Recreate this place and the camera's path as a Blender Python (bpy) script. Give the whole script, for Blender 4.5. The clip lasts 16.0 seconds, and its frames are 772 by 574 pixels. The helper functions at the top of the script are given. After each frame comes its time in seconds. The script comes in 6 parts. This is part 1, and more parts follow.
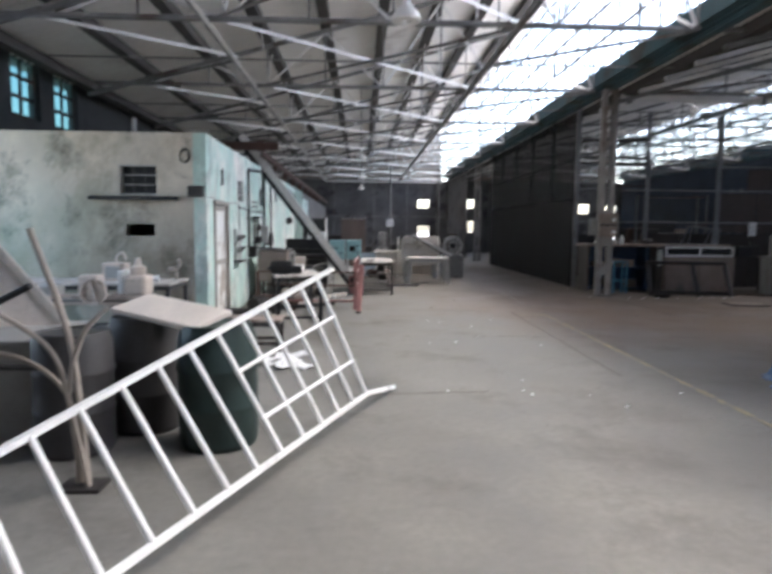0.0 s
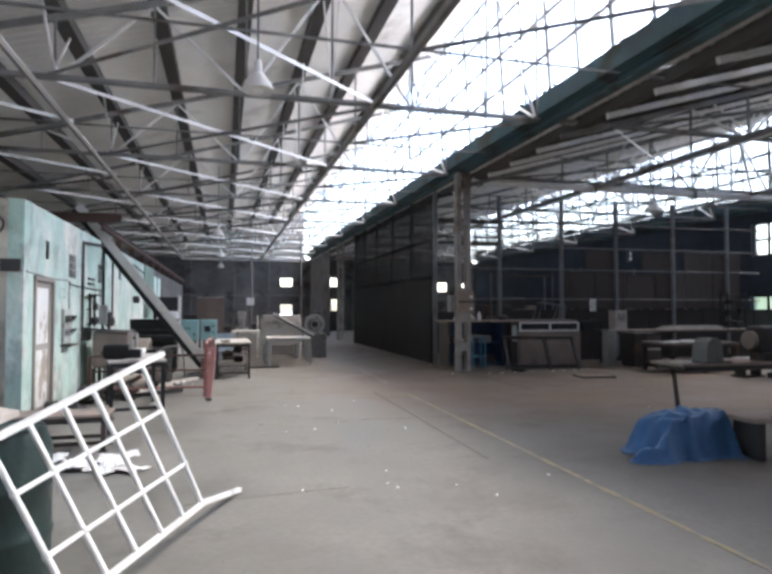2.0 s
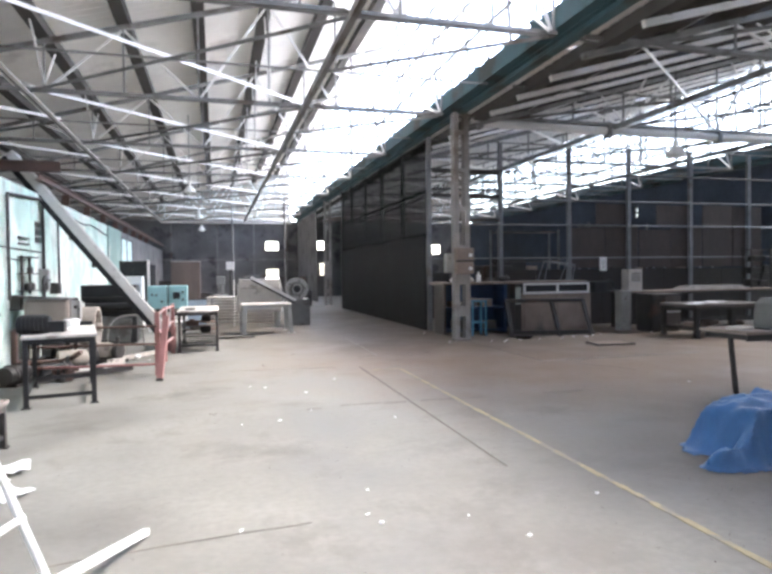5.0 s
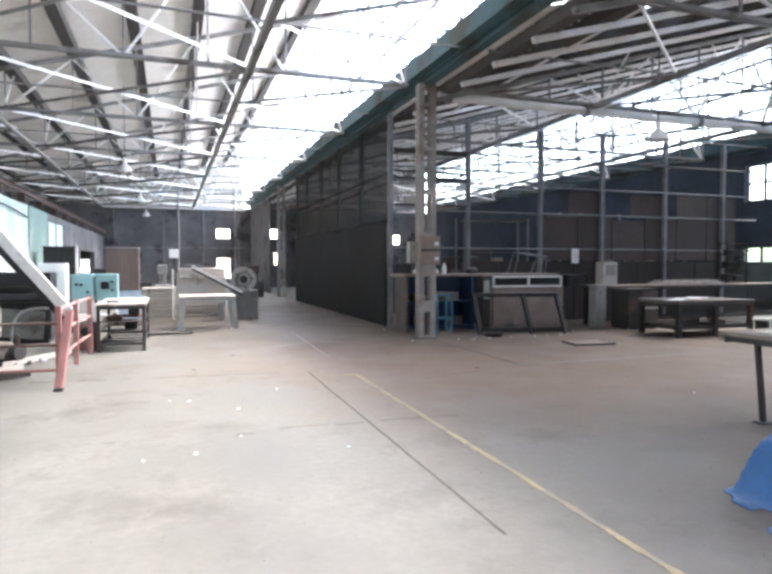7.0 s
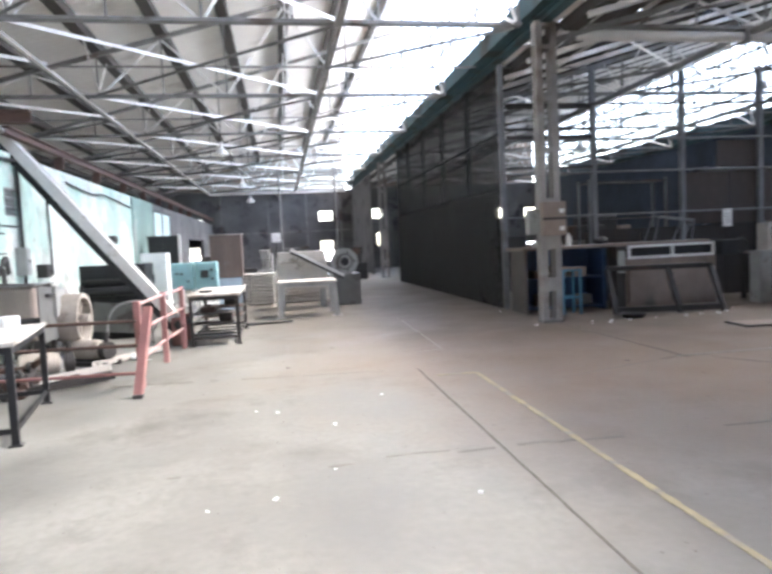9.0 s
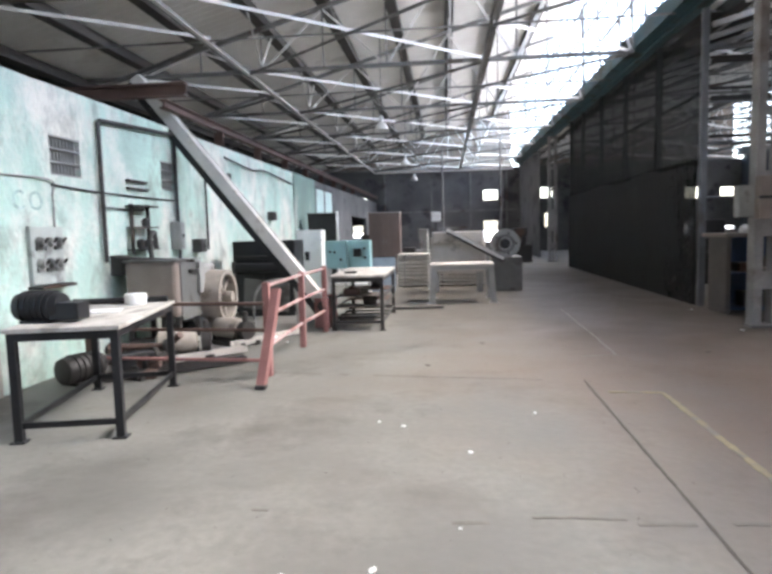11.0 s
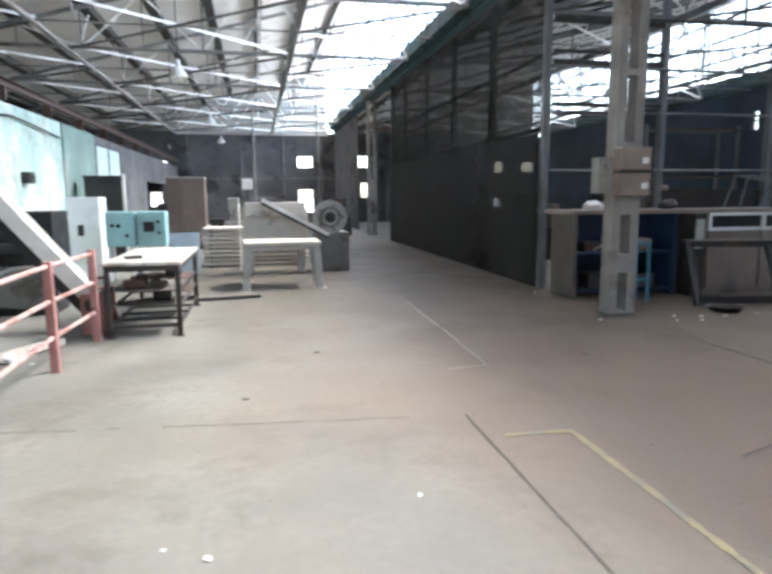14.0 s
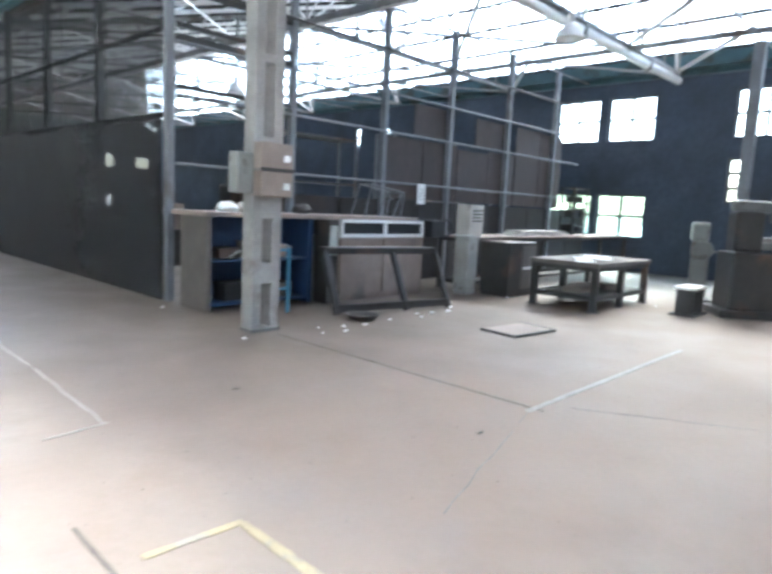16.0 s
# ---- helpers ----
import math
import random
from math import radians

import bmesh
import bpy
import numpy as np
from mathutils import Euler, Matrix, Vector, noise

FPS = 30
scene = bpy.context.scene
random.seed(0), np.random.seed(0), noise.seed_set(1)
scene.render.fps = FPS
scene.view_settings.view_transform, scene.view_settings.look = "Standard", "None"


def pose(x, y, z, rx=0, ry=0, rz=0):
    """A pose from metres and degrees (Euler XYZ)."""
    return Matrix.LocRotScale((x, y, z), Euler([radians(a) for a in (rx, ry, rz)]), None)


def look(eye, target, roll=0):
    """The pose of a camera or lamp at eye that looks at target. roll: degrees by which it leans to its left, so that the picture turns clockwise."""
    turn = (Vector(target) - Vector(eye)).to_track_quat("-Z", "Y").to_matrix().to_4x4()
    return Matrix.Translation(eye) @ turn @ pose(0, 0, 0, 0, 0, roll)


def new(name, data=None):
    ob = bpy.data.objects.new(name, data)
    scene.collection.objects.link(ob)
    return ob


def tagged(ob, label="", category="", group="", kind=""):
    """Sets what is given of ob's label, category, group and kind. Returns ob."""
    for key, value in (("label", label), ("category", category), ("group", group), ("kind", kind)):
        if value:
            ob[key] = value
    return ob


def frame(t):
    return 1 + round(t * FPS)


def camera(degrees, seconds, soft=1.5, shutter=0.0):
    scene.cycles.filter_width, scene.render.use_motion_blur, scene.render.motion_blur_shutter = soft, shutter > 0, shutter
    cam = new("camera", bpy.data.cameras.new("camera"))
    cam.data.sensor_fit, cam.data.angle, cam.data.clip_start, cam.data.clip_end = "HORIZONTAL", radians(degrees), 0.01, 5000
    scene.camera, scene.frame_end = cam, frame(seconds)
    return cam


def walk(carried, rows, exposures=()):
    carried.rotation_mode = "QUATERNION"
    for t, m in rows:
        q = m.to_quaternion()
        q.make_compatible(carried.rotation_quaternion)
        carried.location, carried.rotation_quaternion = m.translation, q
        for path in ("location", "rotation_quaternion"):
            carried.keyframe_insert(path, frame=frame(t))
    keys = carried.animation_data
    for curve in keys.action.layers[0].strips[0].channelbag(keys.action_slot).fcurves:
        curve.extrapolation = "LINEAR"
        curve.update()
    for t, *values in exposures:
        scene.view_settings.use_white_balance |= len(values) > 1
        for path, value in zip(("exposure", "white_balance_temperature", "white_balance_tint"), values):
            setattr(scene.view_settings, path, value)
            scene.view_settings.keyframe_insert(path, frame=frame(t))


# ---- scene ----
cam = camera(64.6, 16.0, soft=3.2, shutter=0.5)
PATH = [
    (0, (0.017, 0.034, 1.617), (0.099, 2.023, 1.427), 0.5),
    (0.5, (0.014, 0.054, 1.652), (0.298, 2.034, 1.627), 0.7),
    (1, (0.079, 0.172, 1.647), (0.429, 2.138, 1.763), 0.4),
    (1.5, (0.183, 0.313, 1.618), (0.579, 2.268, 1.761), 0.5),
    (2, (0.208, 0.587, 1.596), (0.721, 2.519, 1.665), -0.0),
    (2.5, (0.243, 0.971, 1.593), (0.724, 2.912, 1.573), -1.8),
    (3, (0.413, 1.227, 1.584), (0.838, 3.181, 1.578), -0.2),
    (3.5, (0.518, 1.526, 1.566), (0.962, 3.476, 1.525), -0.0),
    (4, (0.599, 1.78, 1.55), (1.115, 3.713, 1.541), -1.2),
    (6.5, (1.088, 3.352, 1.474), (1.677, 5.26, 1.363), 0.9),
    (7, (1.205, 3.716, 1.479), (1.872, 5.6, 1.404), 0.0),
    (7.5, (1.295, 3.983, 1.47), (1.904, 5.885, 1.362), -2.3),
    (8, (1.406, 4.365, 1.48), (1.916, 6.297, 1.4), -0.1),
    (8.5, (1.435, 4.786, 1.418), (1.947, 6.718, 1.329), -0.7),
    (9, (1.489, 5.108, 1.458), (1.823, 7.075, 1.318), -2.7),
    (9.5, (1.615, 5.453, 1.438), (1.785, 7.442, 1.309), -1.0),
    (10, (1.728, 5.681, 1.452), (1.788, 7.673, 1.273), -0.6),
    (12.5, (1.696, 7.171, 1.425), (1.252, 9.112, 1.24), -2.4),
    (13, (1.741, 7.526, 1.399), (1.489, 9.498, 1.176), -1.3),
    (13.5, (1.681, 7.829, 1.477), (1.792, 9.814, 1.265), -1.0),
    (14, (1.633, 8.121, 1.489), (2.038, 10.057, 1.193), -0.4),
    (14.5, (1.711, 8.272, 1.494), (2.295, 10.17, 1.262), 1.1),
    (15, (1.759, 8.682, 1.496), (2.68, 10.436, 1.216), -0.2),
    (15.5, (1.817, 8.941, 1.512), (3.032, 10.497, 1.189), 0.2),
    (16, (2.08, 9.31, 1.439), (3.524, 10.669, 1.175), 2.8),
]
walk(cam, [(t, look(eye, target, roll)) for t, eye, target, roll in PATH], exposures=[(0, 3.0, 6300, 10), (0.5, 3.5, 6300, 10), (1.5, 2.92, 6300, 10), (2.5, 3.5, 6300, 10), (3.5, 3.8, 6300, 10), (8, 4.3, 6250, 9), (10, 3.8, 6300, 9), (12.5, 3.3, 6350, 8), (14.5, 4.36, 6050, 3), (16, 5.1, 5800, 2)])

# ---- world, sun ----
world = bpy.data.worlds.new("overcast_sky")
scene.world = world
world.use_nodes = True
wn = world.node_tree.nodes
sky = wn.new("ShaderNodeTexSky")
sky.sky_type = 'NISHITA'
sky.sun_disc = False
sky.sun_elevation = radians(58)
sky.sun_rotation = radians(75)
sky.air_density, sky.dust_density, sky.ozone_density = 1.0, 3.0, 1.0
wn["Background"].inputs["Strength"].default_value = 0.15
world.node_tree.links.new(sky.outputs[0], wn["Background"].inputs["Color"])
sun = new("sun", bpy.data.lights.new("sun", 'SUN'))
sun.data.energy, sun.data.angle, sun.data.color = 1.2, radians(40), (1.0, 0.95, 0.88)
sun.matrix_world = look((40, 12, 50), (0, 2, 0))


# ---- materials ----
def mat(name, color, rough=0.7, metal=0.0, var=0.25, scale=2.0, fine=40.0, bump=0.15, stain=None, stain_at=0.55, stain_scale=1.2, stretch=(1, 1, 1), per_piece=0.0, spec=0.5, grime=None, grime_at=0.6, grime_scale=3.0, soft=0.1, rag=0.5, grime_max=0.75):
    m = bpy.data.materials.new(name)
    m.use_nodes = True
    nt = m.node_tree
    N, L = nt.nodes, nt.links
    p = N["Principled BSDF"]
    p.inputs["Metallic"].default_value = metal
    p.inputs["Specular IOR Level"].default_value = spec
    geo = N.new("ShaderNodeNewGeometry")
    mp = N.new("ShaderNodeMapping")
    mp.inputs["Scale"].default_value = stretch
    L.new(geo.outputs["Position"], mp.inputs["Vector"])

    def noise_tex(s, detail=6.0, dist=0.0, rag=0.5):
        n = N.new("ShaderNodeTexNoise")
        n.inputs["Scale"].default_value, n.inputs["Detail"].default_value, n.inputs["Distortion"].default_value = s, detail, dist
        n.inputs["Roughness"].default_value = rag
        L.new(mp.outputs[0], n.inputs["Vector"])
        return n.outputs["Fac"]

    def mixc(fac, a, b, mode='MIX'):
        x = N.new("ShaderNodeMix")
        x.data_type, x.blend_type = 'RGBA', mode
        for sock, v in ((x.inputs["Factor"], fac), (x.inputs["A"], a), (x.inputs["B"], b)):
            if isinstance(v, bpy.types.NodeSocket):
                L.new(v, sock)
            else:
                sock.default_value = v if not isinstance(v, tuple) else (*v[:3], 1)
        return x.outputs["Result"]

    def ramp(src, lo, hi, a=0.0, b=1.0):
        r = N.new("ShaderNodeMapRange")
        r.clamp = True
        L.new(src, r.inputs["Value"])
        for k, v in (("From Min", lo), ("From Max", hi), ("To Min", a), ("To Max", b)):
            r.inputs[k].default_value = v
        return r.outputs[0]
    big = ramp(noise_tex(scale, 6.0, 0.1, 0.55), 0.3, 0.7)
    small = noise_tex(fine, 3.0)
    dark = tuple(c * (1 - var) for c in color)
    lite = tuple(min(0.95, c * (1 + var)) for c in color)
    col = mixc(big, dark, lite)
    col = mixc(ramp(small, 0.3, 0.7, 0.0, 0.35), col, tuple(c * (1 - 1.2 * var) for c in color))
    if stain:
        s = ramp(noise_tex(stain_scale, 9.0, 0.15, rag), stain_at, stain_at + soft)
        col = mixc(s, col, stain)
    if grime:
        g = ramp(noise_tex(grime_scale, 10.0, 0.2, rag), grime_at, grime_at + soft + 0.02, 0.0, grime_max)
        col = mixc(g, col, grime)
    if per_piece:
        oi = N.new("ShaderNodeObjectInfo")
        hv = N.new("ShaderNodeHueSaturation")
        L.new(col, hv.inputs["Color"])
        L.new(ramp(oi.outputs["Random"], 0, 1, 1 - per_piece, 1 + per_piece), hv.inputs["Value"])
        col = hv.outputs[0]
    L.new(col, p.inputs["Base Color"])
    L.new(ramp(big, 0, 1, max(0.05, rough - 0.12), min(1, rough + 0.12)), p.inputs["Roughness"])
    if bump:
        b = N.new("ShaderNodeBump")
        b.inputs["Strength"].default_value, b.inputs["Distance"].default_value = bump, 0.02
        L.new(small, b.inputs["Height"])
        L.new(b.outputs[0], p.inputs["Normal"])
    return m


CONCRETE = mat("worn_concrete_floor", (0.205, 0.197, 0.180), 0.62, var=0.26, scale=0.9, fine=16, bump=0.12, stain=(0.162, 0.150, 0.134), stain_at=0.54, stain_scale=0.6, grime=(0.108, 0.097, 0.085), grime_at=0.52, grime_scale=0.75, soft=0.14, rag=0.70, grime_max=0.8)


def stain_shade_over(m, colour, centre, radius, amount):
    """Lays a ragged patch of colour on a material round a place: dust, mould and painted shade."""
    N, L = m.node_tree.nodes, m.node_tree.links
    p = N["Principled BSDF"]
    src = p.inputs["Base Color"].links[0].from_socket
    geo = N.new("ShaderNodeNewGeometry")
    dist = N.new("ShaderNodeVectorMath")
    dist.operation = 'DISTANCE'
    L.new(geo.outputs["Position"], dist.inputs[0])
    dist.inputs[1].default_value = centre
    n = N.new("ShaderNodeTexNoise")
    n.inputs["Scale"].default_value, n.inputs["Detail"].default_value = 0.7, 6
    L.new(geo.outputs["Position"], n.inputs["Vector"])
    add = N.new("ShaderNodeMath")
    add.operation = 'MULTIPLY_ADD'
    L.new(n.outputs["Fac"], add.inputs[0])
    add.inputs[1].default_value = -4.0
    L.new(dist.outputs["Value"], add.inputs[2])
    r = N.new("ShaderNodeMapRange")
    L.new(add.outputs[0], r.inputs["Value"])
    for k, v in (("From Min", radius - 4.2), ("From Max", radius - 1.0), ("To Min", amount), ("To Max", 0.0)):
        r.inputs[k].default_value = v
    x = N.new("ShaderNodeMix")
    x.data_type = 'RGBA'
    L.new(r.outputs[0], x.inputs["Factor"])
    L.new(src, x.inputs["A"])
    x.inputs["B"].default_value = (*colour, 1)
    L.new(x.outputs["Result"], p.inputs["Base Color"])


def see_through(m, amount):
    """Thin woven net: lets a little of what is behind it show."""
    N, L = m.node_tree.nodes, m.node_tree.links
    t, x = N.new("ShaderNodeBsdfTransparent"), N.new("ShaderNodeMixShader")
    x.inputs[0].default_value = amount
    L.new(N["Principled BSDF"].outputs[0], x.inputs[1])
    L.new(t.outputs[0], x.inputs[2])
    L.new(x.outputs[0], N["Material Output"].inputs["Surface"])


stain_shade_over(CONCRETE, (0.212, 0.146, 0.101), (8.2, 13.0, 0), 6.4, 0.8)
# low light beside the partition, painted into the floor colour
stain_shade_over(CONCRETE, (0.100, 0.082, 0.067), (6.8, 20.0, 0), 7.4, 0.8)
# damp stain near the tarpaulin, widened with shade put into its colour
stain_shade_over(CONCRETE, (0.115, 0.104, 0.086), (5.9, 6.0, 0), 3.2, 0.65)
GREEN_WALL = mat("peeling_green_plaster", (0.50, 0.665, 0.585), 0.8, var=0.18, scale=1.6, fine=22, bump=0.5, stain=(0.81, 0.785, 0.715), stain_at=0.45, stain_scale=0.85, stretch=(1, 1, 0.7), grime=(0.25, 0.255, 0.225), grime_at=0.505, grime_scale=1.9, soft=0.15, rag=0.74, grime_max=0.72)
DULL_GREEN = mat("dull_green_plaster", (0.26, 0.36, 0.31), 0.8, var=0.2, scale=1.2, fine=12, bump=0.3, stain=(0.42, 0.45, 0.41), stain_at=0.58)
GREY_WALL = mat("mouldy_grey_plaster", (0.72, 0.645, 0.53), 0.85, var=0.18, scale=1.3, fine=10, bump=0.4, stain=(0.50, 0.435, 0.335), stain_at=0.46, stain_scale=0.9, stretch=(1, 1, 0.75), grime=(0.13, 0.115, 0.085), grime_at=0.505, grime_scale=1.5, soft=0.12, rag=0.70, grime_max=0.85)
stain_shade_over(GREY_WALL, (0.20, 0.36, 0.26), (-5.35, 9.84, 1.35), 1.25, 0.7)
stain_shade_over(GREY_WALL, (0.115, 0.10, 0.075), (-3.2, 9.84, 1.0), 1.7, 0.75)
DARK_WALL = mat("soot_dark_wall", (0.17, 0.164, 0.162), 0.85, var=0.35, scale=0.7, fine=8, bump=0.2, stain=(0.075, 0.072, 0.075), stain_at=0.55)
BLUE_WALL = mat("dark_blue_grey_wall", (0.056, 0.071, 0.096), 0.8, var=0.45, scale=0.9, fine=8, bump=0.2)
BLACK_SHEET = mat("black_sheet_partition", (0.030, 0.029, 0.032), 0.8, var=0.35, scale=1.0, fine=10, bump=0.1)
BLACK_NET = mat("black_shade_net", (0.020, 0.019, 0.021), 0.85, var=0.4, scale=0.8, fine=10, bump=0.1, stain=(0.030, 0.027, 0.027), stain_at=0.45, stain_scale=0.8, soft=0.3)
UPPER_NET = mat("torn_shade_net", (0.024, 0.022, 0.023), 0.85, var=0.4, scale=0.8, fine=10, bump=0.1)
BROWN_SHEET = mat("brown_rusty_sheet", (0.042, 0.036, 0.034), 0.8, var=0.35, scale=1.2, fine=10, stain=(0.06, 0.047, 0.04), stain_at=0.6)
ROOF = mat("grey_cement_roof_sheet", (0.88, 0.85, 0.815), 0.85, var=0.10, scale=0.7, fine=8, bump=0.15, stain=(0.60, 0.565, 0.53), stain_at=0.60, stain_scale=0.6)
PURLIN = mat("shaded_timber_purlin", (0.075, 0.068, 0.062), 0.8, var=0.3, scale=2)
# grey and pale copies also paint shaded and lit roof members
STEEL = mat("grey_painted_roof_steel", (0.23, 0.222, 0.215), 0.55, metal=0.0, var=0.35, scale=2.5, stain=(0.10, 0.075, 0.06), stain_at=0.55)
STEEL_PALE_LIT = mat("pale_and_lit_steel", (0.80, 0.775, 0.75), 0.45, metal=0.0, var=0.12, scale=2.5)
STEEL_DARK = mat("dark_rusted_steel", (0.055, 0.050, 0.048), 0.55, metal=0.3, var=0.3, scale=3, stain=(0.11, 0.07, 0.05), stain_at=0.6)
BLACK_METAL = mat("black_painted_metal", (0.022, 0.022, 0.024), 0.45, metal=0.2, var=0.3, scale=4)
PALE_POST = mat("dusty_blue_grey_steel", (0.20, 0.205, 0.22), 0.6, var=0.25, scale=3, stain=(0.12, 0.10, 0.09), stain_at=0.6)
COLUMN = mat("grey_concrete_column", (0.33, 0.31, 0.295), 0.8, var=0.28, scale=2, fine=25, bump=0.25, stain=(0.17, 0.13, 0.11), stain_at=0.52, soft=0.15, rag=0.66)
GUTTER = mat("teal_grey_gutter", (0.058, 0.115, 0.135), 0.6, var=0.35, scale=2, stain=(0.04, 0.05, 0.04), stain_at=0.52)
RED = mat("faded_red_paint", (0.37, 0.178, 0.165), 0.55, var=0.2, scale=4, fine=30, stain=(0.22, 0.11, 0.09), stain_at=0.62, stain_scale=6)
WORN_RED = mat("red_paint_worn_pale", (0.52, 0.36, 0.33), 0.55, var=0.2, scale=5, stain=(0.34, 0.17, 0.15), stain_at=0.52, stain_scale=5)
DUSTY = mat("dust_caked_cast_iron", (0.36, 0.315, 0.27), 0.75, var=0.25, scale=4, fine=30, stain=(0.17, 0.14, 0.12), stain_at=0.55, stain_scale=5)
RUST = mat("rust_brown_iron", (0.125, 0.075, 0.060), 0.7, var=0.3, scale=3, fine=25)
WHITE_METAL = mat("white_enamel_metal", (0.88, 0.88, 0.87), 0.35, var=0.05, scale=3, fine=30, bump=0.05)
WHITE = mat("white_paint_worn", (0.84, 0.84, 0.81), 0.6, var=0.08, scale=4, stain=(0.52, 0.50, 0.45), stain_at=0.63, stain_scale=4)
PEELED = mat("peeling_white_door_paint", (0.84, 0.83, 0.79), 0.7, var=0.1, scale=4, stain=(0.42, 0.36, 0.29), stain_at=0.52, stain_scale=2.6, soft=0.06, rag=0.65, stretch=(1, 1, 0.5))
PAPER = mat("white_paper", (0.85, 0.85, 0.84), 0.8, var=0.05, scale=6, bump=0.1)
GREY_MACHINE = mat("grey_machine_enamel", (0.35, 0.345, 0.325), 0.5, var=0.2, scale=3, stain=(0.19, 0.17, 0.15), stain_at=0.6, stain_scale=3)
PALE_MACHINE = mat("dusty_pale_machine_paint", (0.57, 0.53, 0.48), 0.6, var=0.18, scale=3, stain=(0.30, 0.27, 0.23), stain_at=0.6, stain_scale=3)
CHUTE = mat("dusty_galvanised_chute", (0.68, 0.655, 0.61), 0.55, var=0.15, scale=3, stain=(0.42, 0.38, 0.33), stain_at=0.58, stain_scale=3)
BEIGE_IRON = mat("dusty_beige_machine_paint", (0.62, 0.53, 0.45), 0.65, var=0.2, scale=3, stain=(0.30, 0.25, 0.20), stain_at=0.56, stain_scale=3)
TEAL = mat("teal_machine_enamel", (0.30, 0.50, 0.51), 0.45, var=0.12, scale=4)
TOP_WOOD = mat("dusty_pale_wood", (0.53, 0.50, 0.46), 0.7, var=0.25, scale=4, fine=25, stretch=(1, 0.4, 1), grime=(0.25, 0.22, 0.19), grime_at=0.52, grime_scale=6)
PALE_PLANK = mat("sun_bleached_plank", (0.74, 0.67, 0.60), 0.7, var=0.12, scale=4, fine=25, stretch=(1, 0.4, 1))
BROWN_WOOD = mat("brown_cabinet_wood", (0.19, 0.14, 0.12), 0.65, var=0.25, scale=2.5, stretch=(1, 1, 0.3))
DOOR_WOOD = mat("weathered_door_wood", (0.40, 0.36, 0.31), 0.7, var=0.25, scale=3, stretch=(1, 1, 0.25))
BARREL = mat("dark_green_plastic_drum", (0.022, 0.042, 0.038), 0.4, var=0.3, scale=4)
DARK_DRUM = mat("dark_grey_drum", (0.055, 0.052, 0.052), 0.5, var=0.3, scale=4)
TARP = mat("blue_plastic_tarpaulin", (0.045, 0.135, 0.31), 0.38, var=0.2, scale=5, fine=40)
BLUE = mat("dark_blue_cabinet_paint", (0.022, 0.055, 0.13), 0.5, var=0.25, scale=3)
PALE_SWITCH = mat("pale_switchboard_paint", (0.50, 0.53, 0.49), 0.6, var=0.2, scale=4, stain=(0.28, 0.28, 0.26), stain_at=0.56, stain_scale=5)
SLATE = mat("slate_blue_sheet", (0.30, 0.36, 0.42), 0.55, var=0.2, scale=3)
LIGHT_BLUE = mat("light_blue_frame_paint", (0.09, 0.28, 0.42), 0.5, var=0.2, scale=3)
DARK_BOARD = mat("dark_brown_board", (0.13, 0.112, 0.10), 0.75, var=0.25, scale=3)
GREY_BOARD = mat("dusty_pinkish_board", (0.30, 0.24, 0.205), 0.75, var=0.2, scale=3, stain=(0.17, 0.15, 0.14), stain_at=0.6)
FADED = mat("faded_letter_paint", (0.38, 0.52, 0.48), 0.8, var=0.3, scale=9, stain=(0.62, 0.72, 0.68), stain_at=0.5, stain_scale=14, soft=0.2)
YELLOW = mat("worn_yellow_floor_paint", (0.37, 0.305, 0.18), 0.7, var=0.25, scale=3, stain=(0.245, 0.225, 0.185), stain_at=0.50, stain_scale=5)
PALE_LINE = mat("worn_pale_floor_paint", (0.31, 0.29, 0.255), 0.7, var=0.2, scale=3, stain=(0.25, 0.23, 0.20), stain_at=0.5, stain_scale=5)
CRACK = mat("hairline_crack_dirt", (0.19, 0.175, 0.155), 0.9, var=0.3, scale=8)
JOINT = mat("dirt_filled_joint", (0.11, 0.095, 0.08), 0.9, var=0.3, scale=8)
RUBBER = mat("black_cable_rubber", (0.03, 0.03, 0.03), 0.6, var=0.2)
ROPE = mat("dusty_beige_conduit", (0.40, 0.35, 0.30), 0.7, var=0.2, scale=6)
GROUND = mat("pale_yard_ground", (0.50, 0.475, 0.42), 0.9, var=0.25, scale=0.3)
LEAF = mat("outside_foliage", (0.07, 0.12, 0.04), 0.7, var=0.4, scale=3)

DIMMING_PANE = mat("dimming_glass", (0.62, 0.63, 0.62), 0.5, var=0.2, scale=1.5, bump=0.0)
see_through(BLACK_NET, 0.16)
see_through(DIMMING_PANE, 0.58)
see_through(UPPER_NET, 0.44)


def glass(name, color, rough, trans=1.0):
    m = bpy.data.materials.new(name)
    m.use_nodes = True
    p = m.node_tree.nodes["Principled BSDF"]
    p.inputs["Base Color"].default_value = (*color, 1)
    p.inputs["Roughness"].default_value = rough
    p.inputs["Transmission Weight"].default_value = trans
    p.inputs["IOR"].default_value = 1.05
    return m


